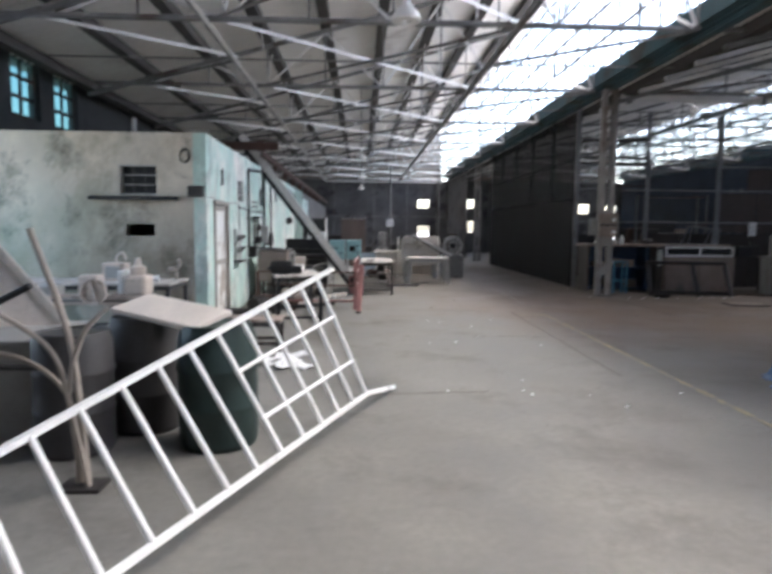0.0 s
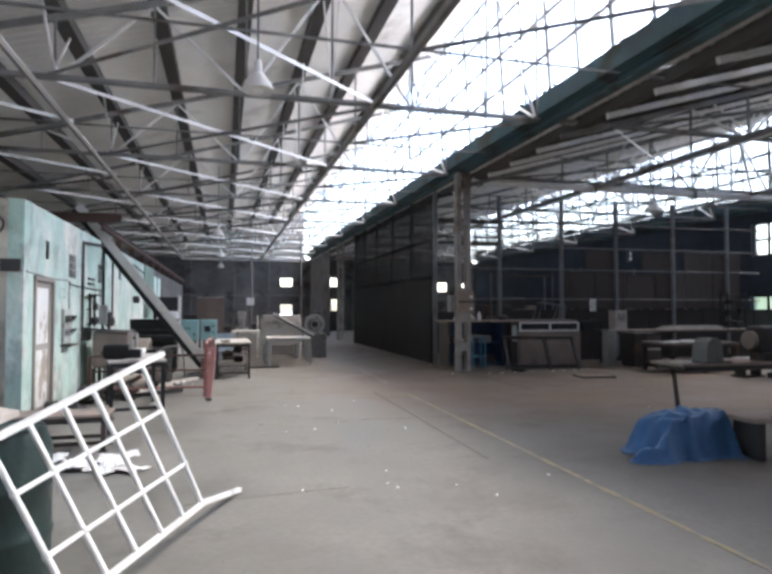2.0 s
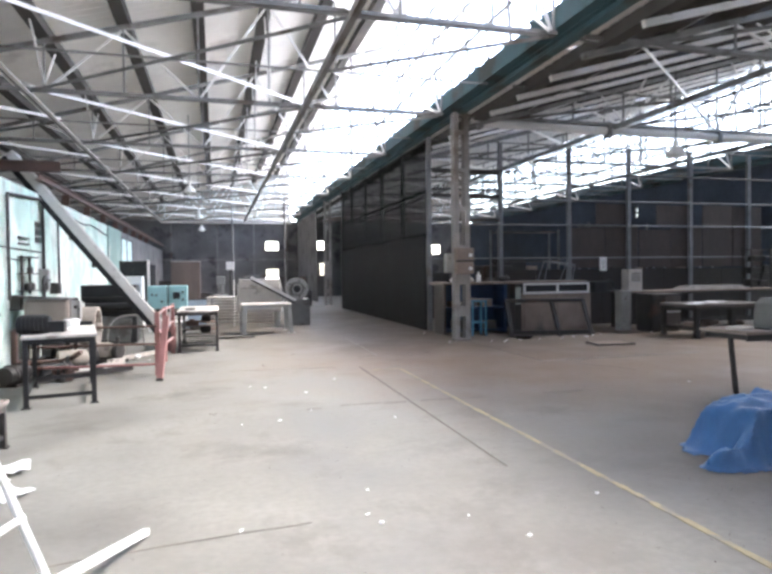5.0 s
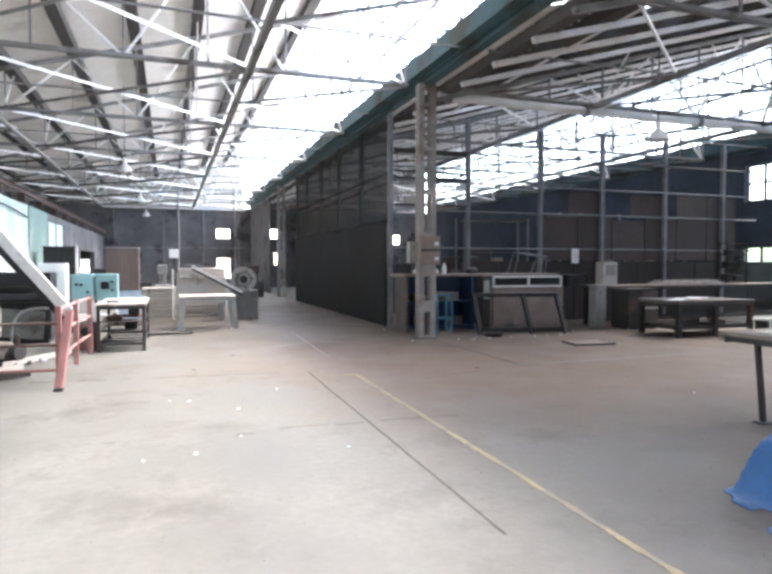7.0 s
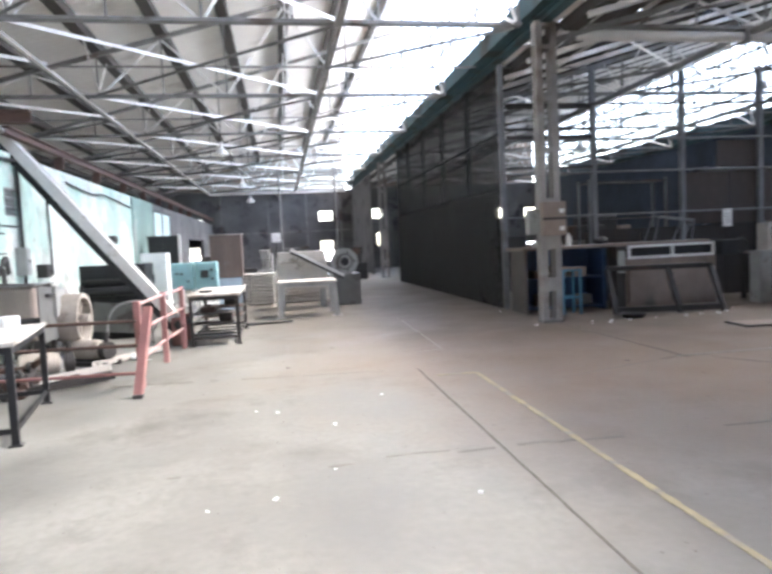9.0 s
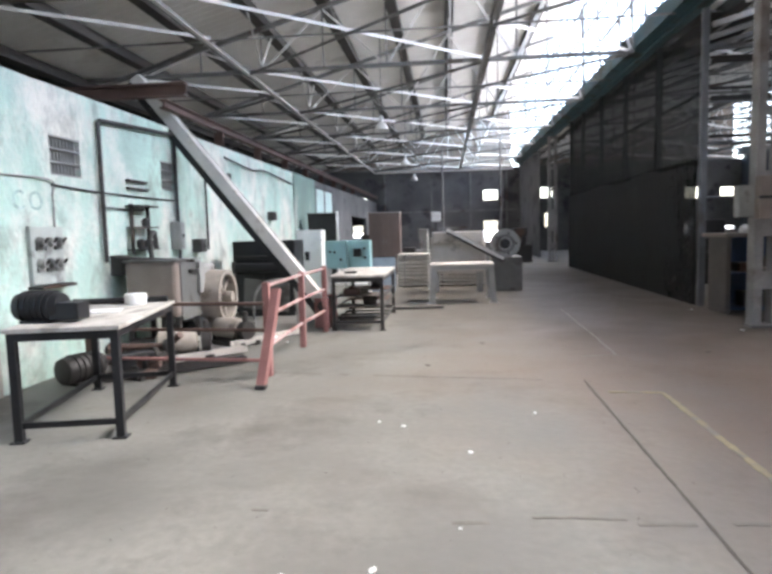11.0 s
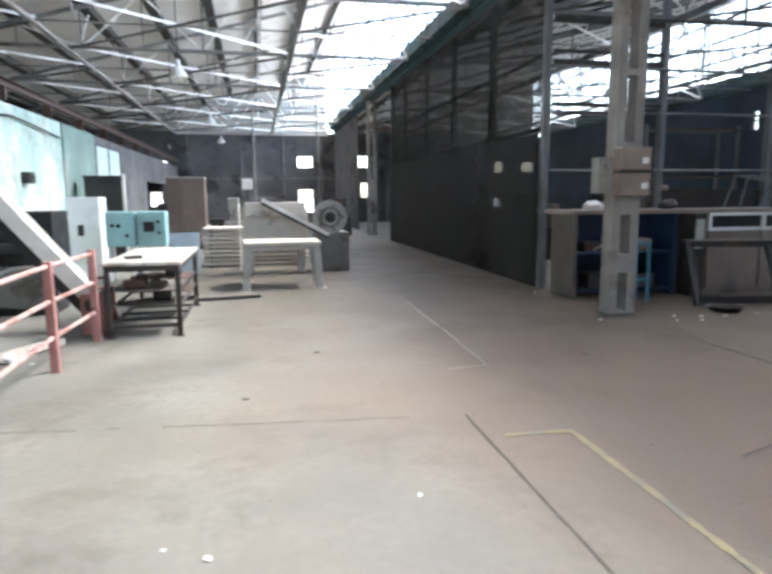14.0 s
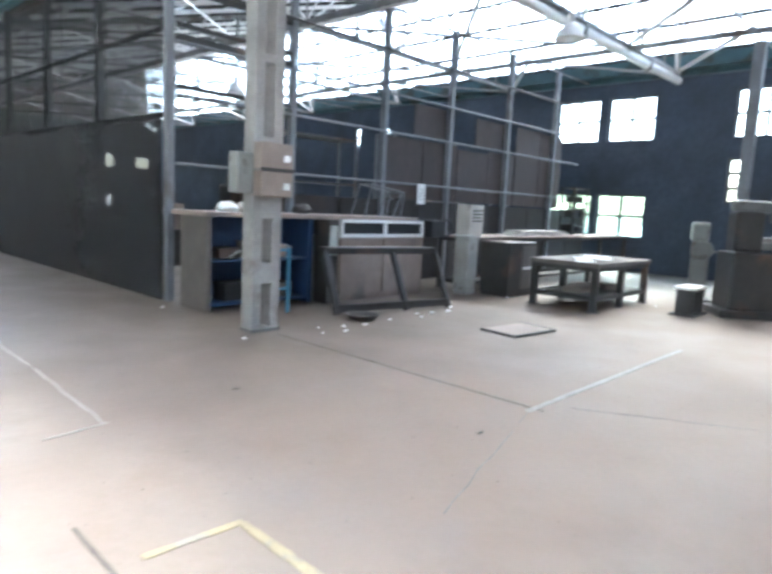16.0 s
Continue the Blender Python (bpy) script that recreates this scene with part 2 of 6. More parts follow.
SOOT = mat("soot_black_wall", (0.036, 0.037, 0.038), 0.85, var=0.35, scale=0.8, fine=8, bump=0.2, stain=(0.022, 0.024, 0.025), stain_at=0.55)
RUST_SHEET = mat("rusty_brown_cladding", (0.078, 0.063, 0.058), 0.8, var=0.3, scale=1.4, fine=14, stain=(0.055, 0.045, 0.043), stain_at=0.52, stretch=(1, 1, 0.4))
DARK_MACHINE = mat("dark_grey_machine_enamel", (0.17, 0.168, 0.16), 0.5, var=0.25, scale=3, stain=(0.09, 0.08, 0.07), stain_at=0.58, stain_scale=3)
PALE_GREEN = mat("pale_green_bright_pane", (0.68, 0.84, 0.80), 0.6, var=0.08, scale=2)
GLASS_GREEN = glass("dusty_greenish_glass", (0.30, 0.43, 0.395), 0.35)
GLASS_TEAL = glass("grimy_teal_glass", (0.11, 0.20, 0.19), 0.35)
GLASS_WHITE = glass("dust_frosted_glass", (0.34, 0.36, 0.36), 0.4)


# ---- mesh helpers ----
def box(bm, x0, x1, y0, y1, z0, z1, bev=0.0):
    vs = bmesh.ops.create_cube(bm, size=1.0)["verts"]
    bmesh.ops.scale(bm, verts=vs, vec=(abs(x1 - x0), abs(y1 - y0), abs(z1 - z0)))
    bmesh.ops.translate(bm, verts=vs, vec=((x0 + x1) / 2, (y0 + y1) / 2, (z0 + z1) / 2))
    if bev:
        es = list({e for v in vs for e in v.link_edges})
        bmesh.ops.bevel(bm, geom=es, offset=bev, segments=2, affect='EDGES', profile=0.5)


def bar(bm, p, q, w, h=None, up=(0, 0, 1)):
    """A square bar from p to q, w wide, h high."""
    h = h or w
    p, q = Vector(p), Vector(q)
    d = (q - p)
    n = d.normalized()
    u = Vector(up)
    if abs(n.dot(u)) > 0.98:
        u = Vector((0, 1, 0))
    s = n.cross(u).normalized() * (w / 2)
    t = s.cross(n).normalized() * (h / 2)
    vs = [bm.verts.new(c + a * s + b * t) for c in (p, q) for a, b in ((-1, -1), (1, -1), (1, 1), (-1, 1))]
    for f in ((3, 2, 1, 0), (4, 5, 6, 7), (0, 1, 5, 4), (1, 2, 6, 5), (2, 3, 7, 6), (3, 0, 4, 7)):
        bm.faces.new([vs[i] for i in f])


def angle(bm, p, q, w, t=0.008, flip=1):
    """An L-section of leg w from p to q: a level flange and a hanging leg."""
    p, q = Vector(p), Vector(q)
    n = (q - p).normalized()
    s = n.cross(Vector((0, 0, 1))).normalized() * flip
    bar(bm, p, q, w, t)
    off = s * (w / 2) - Vector((0, 0, w / 2))
    bar(bm, p + off, q + off, t, w)


def rod(bm, p, q, r, n=10, r2=None):
    p, q = Vector(p), Vector(q)
    d = q - p
    m = Matrix.Translation((p + q) / 2) @ d.to_track_quat('Z', 'Y').to_matrix().to_4x4()
    bmesh.ops.create_cone(bm, cap_ends=True, segments=n, radius1=r, radius2=r if r2 is None else r2, depth=d.length, matrix=m)


def lathe(bm, prof, n=24, at=(0, 0, 0), m=None):
    """A turned shape from (radius, height) pairs."""
    rings = []
    for r, z in prof:
        ring = []
        for i in range(n):
            a = 2 * math.pi * i / n
            v = Vector((r * math.cos(a), r * math.sin(a), z))
            if m:
                v = m @ v
            ring.append(bm.verts.new(v + Vector(at)))
        rings.append(ring)
    for a, b in zip(rings, rings[1:]):
        for i in range(n):
            bm.faces.new((a[i], a[(i + 1) % n], b[(i + 1) % n], b[i]))
    for ring, rev in ((rings[0], True), (rings[-1], False)):
        bm.faces.new(ring[::-1] if rev else ring)


def tube(bm, pts, r, n=8):
    """A bent pipe through the points."""
    pts = [Vector(p) for p in pts]
    rings = []
    for i, p in enumerate(pts):
        d = (pts[min(i + 1, len(pts) - 1)] - pts[max(i - 1, 0)]).normalized()
        q = d.to_track_quat('Z', 'Y')
        rings.append([bm.verts.new(p + q @ Vector((r * math.cos(2 * math.pi * k / n), r * math.sin(2 * math.pi * k / n), 0))) for k in range(n)])
    for a, b in zip(rings, rings[1:]):
        for k in range(n):
            bm.faces.new((a[k], a[(k + 1) % n], b[(k + 1) % n], b[k]))
    bm.faces.new(rings[0][::-1]), bm.faces.new(rings[-1])


def arc_points(pts, steps=8):
    """Smooth points along a chain of control points."""
    P = [Vector(p) for p in pts]
    P = [P[0] * 2 - P[1]] + P + [P[-1] * 2 - P[-2]]
    out = []
    for i in range(1, len(P) - 2):
        for k in range(steps):
            t = k / steps
            a, b, c, d = P[i - 1:i + 3]
            out.append(0.5 * ((2 * b) + (c - a) * t + (2 * a - 5 * b + 4 * c - d) * t * t + (3 * b - a - 3 * c + d) * t ** 3))
    return out + [P[-2]]


def finish(name, bm, material, smooth=False):
    bmesh.ops.recalc_face_normals(bm, faces=bm.faces)
    me = bpy.data.meshes.new(name)
    bm.to_mesh(me)
    bm.free()
    me.materials.append(material)
    if smooth:
        me.polygons.foreach_set("use_smooth", [True] * len(me.polygons))
        me.set_sharp_from_angle(angle=radians(35))
    return me


def part(name, bm, material, parent, label="", smooth=False):
    ob = new(name, finish(name, bm, material, smooth))
    ob.parent = parent
    if label:
        tagged(ob, label)
    return ob


def thing(name, label, category, at=(0, 0, 0), rz=0, group=""):
    ob = new(name)
    ob.empty_display_size = 0.1
    ob.matrix_basis = pose(*at, 0, 0, rz)
    return tagged(ob, label, category, group)


def solid(name, bm, material, label, category, group="", kind="", smooth=False, at=None, rz=0):
    ob = new(name, finish(name, bm, material, smooth))
    if at:
        ob.matrix_basis = pose(*at, 0, 0, rz)
    return tagged(ob, label, category, group, kind)


def structure(name, bm, material, label, category):
    return solid(name, bm, material, label, category, kind="structure")


def B(*boxes, bev=0.0):
    bm = bmesh.new()
    for b in boxes:
        box(bm, *b, bev=bev)
    return bm


def wall_with_holes(bm, axis, at, thick, a0, a1, z0, z1, holes):
    """A wall from a0 to a1 along the other axis, with rectangular openings (a, b, za, zb)."""
    cuts_a = sorted({a0, a1, *[h[0] for h in holes], *[h[1] for h in holes]})
    for lo, hi in zip(cuts_a, cuts_a[1:]):
        mid = (lo + hi) / 2
        spans = sorted((h[2], h[3]) for h in holes if h[0] < mid < h[1])
        z = z0
        for s, e in spans + [(z1, z1)]:
            if s > z:
                if axis == 'x':
                    box(bm, at, at + thick, lo, hi, z, s)
                else:
                    box(bm, lo, hi, at, at + thick, z, s)
            z = max(z, e)


# ---- plan ----
GREEN_X, BLOCK_Y, BLOCK_H = -2.42, 9.84, 3.08
LEFT_X, MID_X, RIGHT_X = -6.6, 6.0, 18.4
Y0, Y1 = -6.0, 43.0
CHORD = 4.95
BAYS = [10.3 + 4.6 * k for k in range(-3, 8)]


def roof_z(x, bay=0):
    return 6.75 + 0.28 * (x - 12.4 * bay)


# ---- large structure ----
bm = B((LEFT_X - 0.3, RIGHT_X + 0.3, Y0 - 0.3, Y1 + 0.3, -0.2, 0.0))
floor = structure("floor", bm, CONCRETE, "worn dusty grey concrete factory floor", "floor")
bm = B((-400, 400, -400, 400, -0.6, -0.25))
structure("ground", bm, GROUND, "rough ground outside the factory shed", "ground")


def corrugated(name, x0, x1, bay, label):
    n = int((Y1 + 0.6 - Y0) / 0.0585)
    xs = np.linspace(x0, x1, 5)
    verts, faces = [], []
    for i in range(n + 1):
        y = Y0 - 0.3 + (Y1 + 0.6 - Y0) * i / n
        lift = (0.0, 0.022, 0.0, -0.022)[i % 4]
        for x in xs:
            verts.append((x, y, roof_z(x, bay) + lift))
    for i in range(n):
        for k in range(4):
            a = i * 5 + k
            faces.append((a, a + 1, a + 6, a + 5))
    m = bpy.data.meshes.new(name)
    m.from_pydata(verts, [], faces)
    m.materials.append(ROOF)
    ob = new(name, m)
    s = ob.modifiers.new("thickness", 'SOLIDIFY')
    s.thickness, s.offset = 0.008, 1
    return tagged(ob, label, "roof", kind="structure")


corrugated("ceiling", LEFT_X - 0.4, 5.62, 0, "corrugated grey cement roof sheets rising to the roof light")


def gapped_roof():
    """The second bay's sheets, row by row: joints have opened and daylight shows through some."""
    rr = random.Random(31)
    verts, faces = [], []
    x0, x1 = MID_X + .08, RIGHT_X - .38
    edges = [x0, 8.6, 11.1, 13.6, 16.1, x1]
    y, row = Y0 - .3, 0
    while y < Y1 + .3:
        w = min(rr.uniform(.92, 1.12), Y1 + .3 - y)
        for k, (a, b) in enumerate(zip(edges, edges[1:])):
            gap = rr.uniform(.04, .11) if 5 < y < 34 and rr.random() < .75 else -.02
            lift = rr.uniform(0, .015) + .012 * (k % 2)
            n = 16
            base = len(verts)
            for i in range(n + 1):
                yy = y + (w - gap) * i / n
                up = (0.0, .022, 0.0, -.022)[i % 4] + lift
                verts += [(a - .06 * (k > 0), yy, roof_z(a - .06 * (k > 0), 1) + up), (b, yy, roof_z(b, 1) + up)]
            faces += [(base + 2 * i, base + 2 * i + 1, base + 2 * i + 3, base + 2 * i + 2) for i in range(n)]
        y += w
        row += 1
        if w < .5:
            break
    m = bpy.data.meshes.new("ceiling")
    m.from_pydata(verts, [], faces)
    m.materials.append(ROOF)
    ob = new("ceiling", m)
    s = ob.modifiers.new("thickness", 'SOLIDIFY')
    s.thickness, s.offset = 0.008, 1
    tagged(ob, "loose corrugated roof sheets with daylight between them", "roof", kind="structure")


gapped_roof()

# outer walls
RW = [(15.5, 16.75, 3.43, 4.58), (17.0, 18.25, 3.43, 4.58), (15.55, 16.87, 0.9, 2.03), (17.05, 18.35, 0.9, 2.03), (12.3, 13.65, 3.43, 4.58), (13.25, 13.68, 1.9, 2.95), (24.9, 25.25, 3.75, 4.25), (26.4, 26.75, 3.6, 4.3)]
bm = bmesh.new()
wall_with_holes(bm, 'x', RIGHT_X, 0.25, Y0 - 0.3, Y1, 0, CHORD, RW)
structure("wall_east", bm, BLUE_WALL, "dark blue-grey outer wall with steel windows", "wall")
FW = [(3.95, 4.78, 0.6, 1.85), (3.95, 4.78, 3.08, 3.66), (6.65, 7.95, 3.1, 3.7), (7.5, 7.95, 1.4, 2.2), (15.35, 16.15, 2.8, 3.45), (17.3, 18.1, 2.85, 3.4), (15.4, 16.0, 0.75, 1.3), (17.4, 18.15, 0.7, 1.2), (-3.9, -3.2, 1.0, 1.75), (-4.0, -3.0, 2.9, 3.4)]
bm = bmesh.new()
wall_with_holes(bm, 'y', Y1, 0.25, LEFT_X, RIGHT_X + 0.25, 0, CHORD, FW)
structure("wall_north", bm, DARK_WALL, "soot-dark end wall with small bright window openings", "wall")
bm = B((LEFT_X, RIGHT_X + 0.25, Y0 - 0.3, Y0, 0, 9.0))
structure("wall_south", bm, DARK_WALL, "dark end wall of the shed", "wall")
LW = [(12.15, 13.2, 3.75, 4.9), (13.8, 14.9, 3.75, 4.9)]
bm = bmesh.new()
# the tall low opening is out of view, added to light the grey wall
wall_with_holes(bm, 'x', LEFT_X - 0.25, 0.25, Y0 - 0.3, Y1 + 0.25, 0, 5.0, LW + [(4.2, 9.3, 0, 3.7)])
structure("wall_west", bm, SOOT, "dark outer wall with a row of high windows", "wall")


def window(name, axis, at, a0, a1, z0, z1, cols, rows, material, label):
    """A steel window: frame, glazing bars and panes."""
    w = new(name)
    tagged(w, label, "window", kind="structure")
    P = (lambda a0, a1, z0, z1, d: (at - d, at + d, a0, a1, z0, z1)) if axis == 'x' else (lambda a0, a1, z0, z1, d: (a0, a1, at - d, at + d, z0, z1))
    t = 0.05
    fr = B(P(a0, a1, z0, z0 + t, .03), P(a0, a1, z1 - t, z1, .03), P(a0, a0 + t, z0 + t, z1 - t, .03), P(a1 - t, a1, z0 + t, z1 - t, .03))
    part("window_frame", fr, STEEL_DARK, w)
    bars = bmesh.new()
    for i in range(1, cols):
        a = a0 + (a1 - a0) * i / cols
        box(bars, *P(a - .04, a + .04, z0 + t, z1 - t, .02))
    for j in range(1, rows):
        z = z0 + (z1 - z0) * j / rows
        box(bars, *P(a0 + t, a1 - t, z - .035, z + .035, .022))
    part("glazing_bar", bars, STEEL_DARK, w)
    for i in range(cols):
        for j in range(rows):
            a, b = a0 + (a1 - a0) * i / cols, a0 + (a1 - a0) * (i + 1) / cols
            c, d = z0 + (z1 - z0) * j / rows, z0 + (z1 - z0) * (j + 1) / rows
            g = part("pane", B(P(a + .018, b - .018, c + .018, d - .018, .003)), material, w)
            g.visible_shadow = False
    return w


for i, (a, b, c, d) in enumerate(RW):
    window("window_%d" % (i + 1), 'x', RIGHT_X + 0.12, a, b, c, d, 2 if b - a > 0.5 else 1, 3 if c == 1.9 else 2, GLASS_WHITE if c > 1 else GLASS_GREEN, "steel-framed window with dusty panes in the dark wall")
for i, (a, b, c, d) in enumerate(LW):
    window("window_%d" % (i + 12), 'x', LEFT_X - 0.12, a, b, c, d, 2, 3, GLASS_TEAL, "high steel window with greenish panes")

# gutters between the bays
for i, x in enumerate((MID_X, RIGHT_X + 0.1)):
    g = new("gutter_beam")
    tagged(g, "teal-grey valley gutter on a steel beam, rough with debris", "gutter", kind="structure")
    part("gutter", B((x - .28, x + .28, Y0, Y1, 5.12, 5.15), (x - .28, x - .25, Y0, Y1, 5.15, 5.45), (x + .25, x + .28, Y0, Y1, 5.15, 5.42)), GUTTER, g)
    part("beam", B((x - .09, x + .09, Y0, Y1, 4.97, 4.99), (x - .012, x + .012, Y0, Y1, 4.99, 5.10), (x - .09, x + .09, Y0, Y1, 5.10, 5.12)), GUTTER, g)
    rng = random.Random(4 + i)
    bmd = bmesh.new()
    for k in range(240):
        y = rng.uniform(4, Y1 - 1)
        s = rng.uniform(.02, .07)
        a = rng.uniform(0, 6.28)
        q = Vector((x - .27 + rng.uniform(-.02, .05), y, 5.43 + s * 0.6))
        bar(bmd, q - Vector((s * math.cos(a), s * 2 * math.sin(a), s * .6)), q + Vector((s * math.cos(a), s * 2 * math.sin(a), s * .4)), s * .8, s * .5)
    part("debris", bmd, GUTTER, g, "dead leaves and dirt along the gutter edge")

# roof lights: steel frames that close each saw tooth, panes gone in the first bay
for bay in (0, 1):
    xg, xr = (MID_X - 0.16 + 12.4 * bay, 5.66 + 12.4 * bay)
    zr = roof_z(5.62, 0)
    f = new("roof_light_frame")
    tagged(f, "open steel frame of a saw-tooth roof light, its glass gone" if bay == 0 else "steel-framed saw-tooth roof light with added dimming panes", "roof light", kind="structure")
    for j, s in enumerate((0.02, 0.26, 0.5, 0.74, 0.98)):
        b2 = bmesh.new()
        x, z = xg + (xr - xg) * s, 5.42 + (zr - 5.42) * s
        bar(b2, (x, Y0, z), (x, Y1, z), 0.06, 0.05 + .035 * bay)
        part("rail", b2, STEEL_DARK if bay else STEEL, f)
    k = 0
    y = 1.1
    step = 0.92 if bay == 0 else 1.15
    while y < Y1:
        b2 = bmesh.new()
        bar(b2, (xg, y, 5.42), (xr, y, zr), 0.055 if k % 2 == 0 else 0.032, 0.045)
        part("mullion", b2, STEEL_DARK if bay else STEEL, f)
        if bay:
            # added pane, there only to cut the daylight entering the second bay
            b2 = bmesh.new()
            bar(b2, (xg + .03, y + step / 2, 5.44), (xr + .03, y + step / 2, zr), step - .05, 0.006, up=(1, 0, 0))
            part("pane", b2, DIMMING_PANE, f, "added pane that dims the daylight")
        y += step
        k += 1

# purlins, made darker and wider to take in their backlit shade
for bay in (0, 1):
    for k in range(9):
        x = -6.28 + 1.36 * k + 12.4 * bay
        if bay and k == 0:
            x += 0.35
        b2 = bmesh.new()
        z = roof_z(x, bay) - 0.035
        box(b2, x - .12, x + .12, Y0, Y1, z - .20, z)
        structure("purlin", b2, PURLIN, "long purlin under the roof sheets, darkened and widened for its shade", "purlin")

# trusses on each bay line
def truss(y, bay):
    o = 12.4 * bay
    t = new("roof_truss")
    tagged(t, "light steel roof truss with zigzag web members coloured as lit", "truss", group="roof trusses", kind="structure")
    x0, x1 = -6.35 + o, 5.6 + o
    b2 = bmesh.new()
    bar(b2, (x0, y - .045, CHORD), (x1, y - .045, CHORD), .045, .06)
    bar(b2, (x0, y + .045, CHORD), (x1, y + .045, CHORD), .045, .06)
    part("bottom_chord", b2, STEEL, t)
    b2 = bmesh.new()
    bar(b2, (x0, y, roof_z(x0, bay) - .30), (x1, y, roof_z(x1, bay) - .30), .09, .09)
    part("top_chord", b2, STEEL, t)
    nodes = [-6.28 + 1.36 * k + o for k in range(10)]
    nodes[-1] = x1 - 0.03
    for i in range(1, 10):
        x = nodes[i]
        zt = roof_z(x, bay) - .33
        b2 = bmesh.new()
        bar(b2, (x, y, CHORD), (x, y, zt), .035, .035)
        part("post", b2, STEEL, t)
        b2 = bmesh.new()
        xp = nodes[i - 1]
        zp = roof_z(xp, bay) - .33
        if i % 2:
            bar(b2, (xp, y + .03, max(zp, CHORD)), (x, y + .03, CHORD), .04, .04)
        else:
            bar(b2, (xp, y + .03, CHORD), (x, y + .03, zt), .04, .04)
        part("diagonal", b2, STEEL_PALE_LIT, t)
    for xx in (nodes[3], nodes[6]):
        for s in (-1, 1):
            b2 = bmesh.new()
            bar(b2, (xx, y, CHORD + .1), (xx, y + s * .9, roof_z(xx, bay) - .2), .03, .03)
            part("knee_brace", b2, STEEL_PALE_LIT, t)


for bay in (0, 1):
    for y in BAYS:
        truss(y, bay)

# rafters under the second bay's sheets, their lit look put into a pale colour
y = BAYS[0] + 1.15
while y < 38:
    b2 = bmesh.new()
    bar(b2, (6.2, y, roof_z(6.2, 1) - .30), (17.9, y, roof_z(17.9, 1) - .30), .07, .09)
    structure("rafter", b2, STEEL_PALE_LIT, "rafter under the loose roof sheets, coloured pale as if lit", "rafter")
    y += 1.15 if round((y - BAYS[0]) / 1.15) % 4 != 3 else 2.3

# level bracing at the chord line
for bay in (0, 1):
    o = 12.4 * bay
    for x in (-2.45 + o, 2.58 + o):
        b2 = bmesh.new()
        bar(b2, (x - .04, Y0, CHORD - .06), (x - .04, Y1, CHORD - .06), .05, .11)
        if x > 0:
            bar(b2, (x + .05, Y0, CHORD - .02), (x + .05, Y1, CHORD - .02), .06, .012)
        structure("tie_beam", b2, STEEL, "long steel tie running the length of the roof", "beam")
    # lit edge of the tie, given as a pale strip
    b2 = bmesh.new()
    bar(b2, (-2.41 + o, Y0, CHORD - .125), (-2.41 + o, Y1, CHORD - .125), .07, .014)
    structure("tie_flange", b2, STEEL_PALE_LIT, "bottom flange of a long roof tie, coloured as lit", "beam")
    br = new("roof_bracing")
    tagged(br, "level crossed angle-iron bracing below the trusses", "bracing", kind="structure")
    zb = CHORD + .05
    for k, y in enumerate(BAYS[:-1]):
        ym, yn = y + 2.3, y + 4.6
        # braces that catch the light get the pale copy, the others the grey
        for p, q, m_ in (((-2.45, y), (2.58, yn), STEEL_PALE_LIT), ((-2.45, yn), (2.58, y), STEEL), ((-5.4, y), (-2.45, ym), STEEL_PALE_LIT), ((-5.4, yn), (-2.45, ym), STEEL), ((2.58, ym), (5.5, yn), STEEL_PALE_LIT), ((2.58, ym), (5.5, y), STEEL)):
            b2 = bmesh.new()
            dz = .0 if m_ is STEEL_PALE_LIT else -.07
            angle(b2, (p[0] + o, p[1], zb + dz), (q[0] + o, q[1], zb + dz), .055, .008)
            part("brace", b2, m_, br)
        b2 = bmesh.new()
        bar(b2, (-6.3 + o, ym, CHORD - .02), (5.6 + o, ym, CHORD - .02), .03, .03)
        part("tie_rod", b2, STEEL, br)

# gable slats above the end wall
for bay in (0, 1):
    o = 12.4 * bay
    gs = new("gable_screen")
    tagged(gs, "slatted end gable open to the daylight", "gable", kind="structure")
    x = -6.2 + o
    while x < 5.5 + o:
        b2 = B((x, x + (.183 if x - o < 2.6 else .172), Y1 + .05, Y1 + .09, CHORD, max(CHORD + .05, roof_z(x + .09, bay) + .015)))
        part("slat", b2, GREY_BOARD, gs)
        x += 0.19
    part("rail", B((-6.3 + o, 5.6 + o, Y1 + .0, Y1 + .05, 6.0, 6.08), (-6.3 + o, 5.6 + o, Y1, Y1 + .05, CHORD, CHORD + .08)), STEEL, gs)

for x in (-1.9, .9, 3.2, 5.3, 9.0, 12.0, 15.0):
    structure("wall_post", B((x - .06, x + .06, Y1 - .10, Y1 - .002, 0, CHORD)), STEEL, "grey steel post on the end wall", "post")
structure("eaves_beam", B((-2.4, 5.7, Y1 - .2, Y1 - .11, CHORD - .16, CHORD - .02), bev=.01), STEEL_PALE_LIT, "pale painted beam along the top of the end wall", "beam")
structure("wall_rail", B((LEFT_X, 5.9, Y1 - .16, Y1 - .102, 2.42, 2.52)), STEEL, "long steel rail across the end wall", "rail")
for x, y in ((1.6, 33.3), (3.9, 31.0)):
    b2 = bmesh.new()
    rod(b2, (x, y, 0), (x, y, CHORD), .05)
    structure("pipe_post", b2, STEEL, "thin grey pipe post far down the hall", "post")

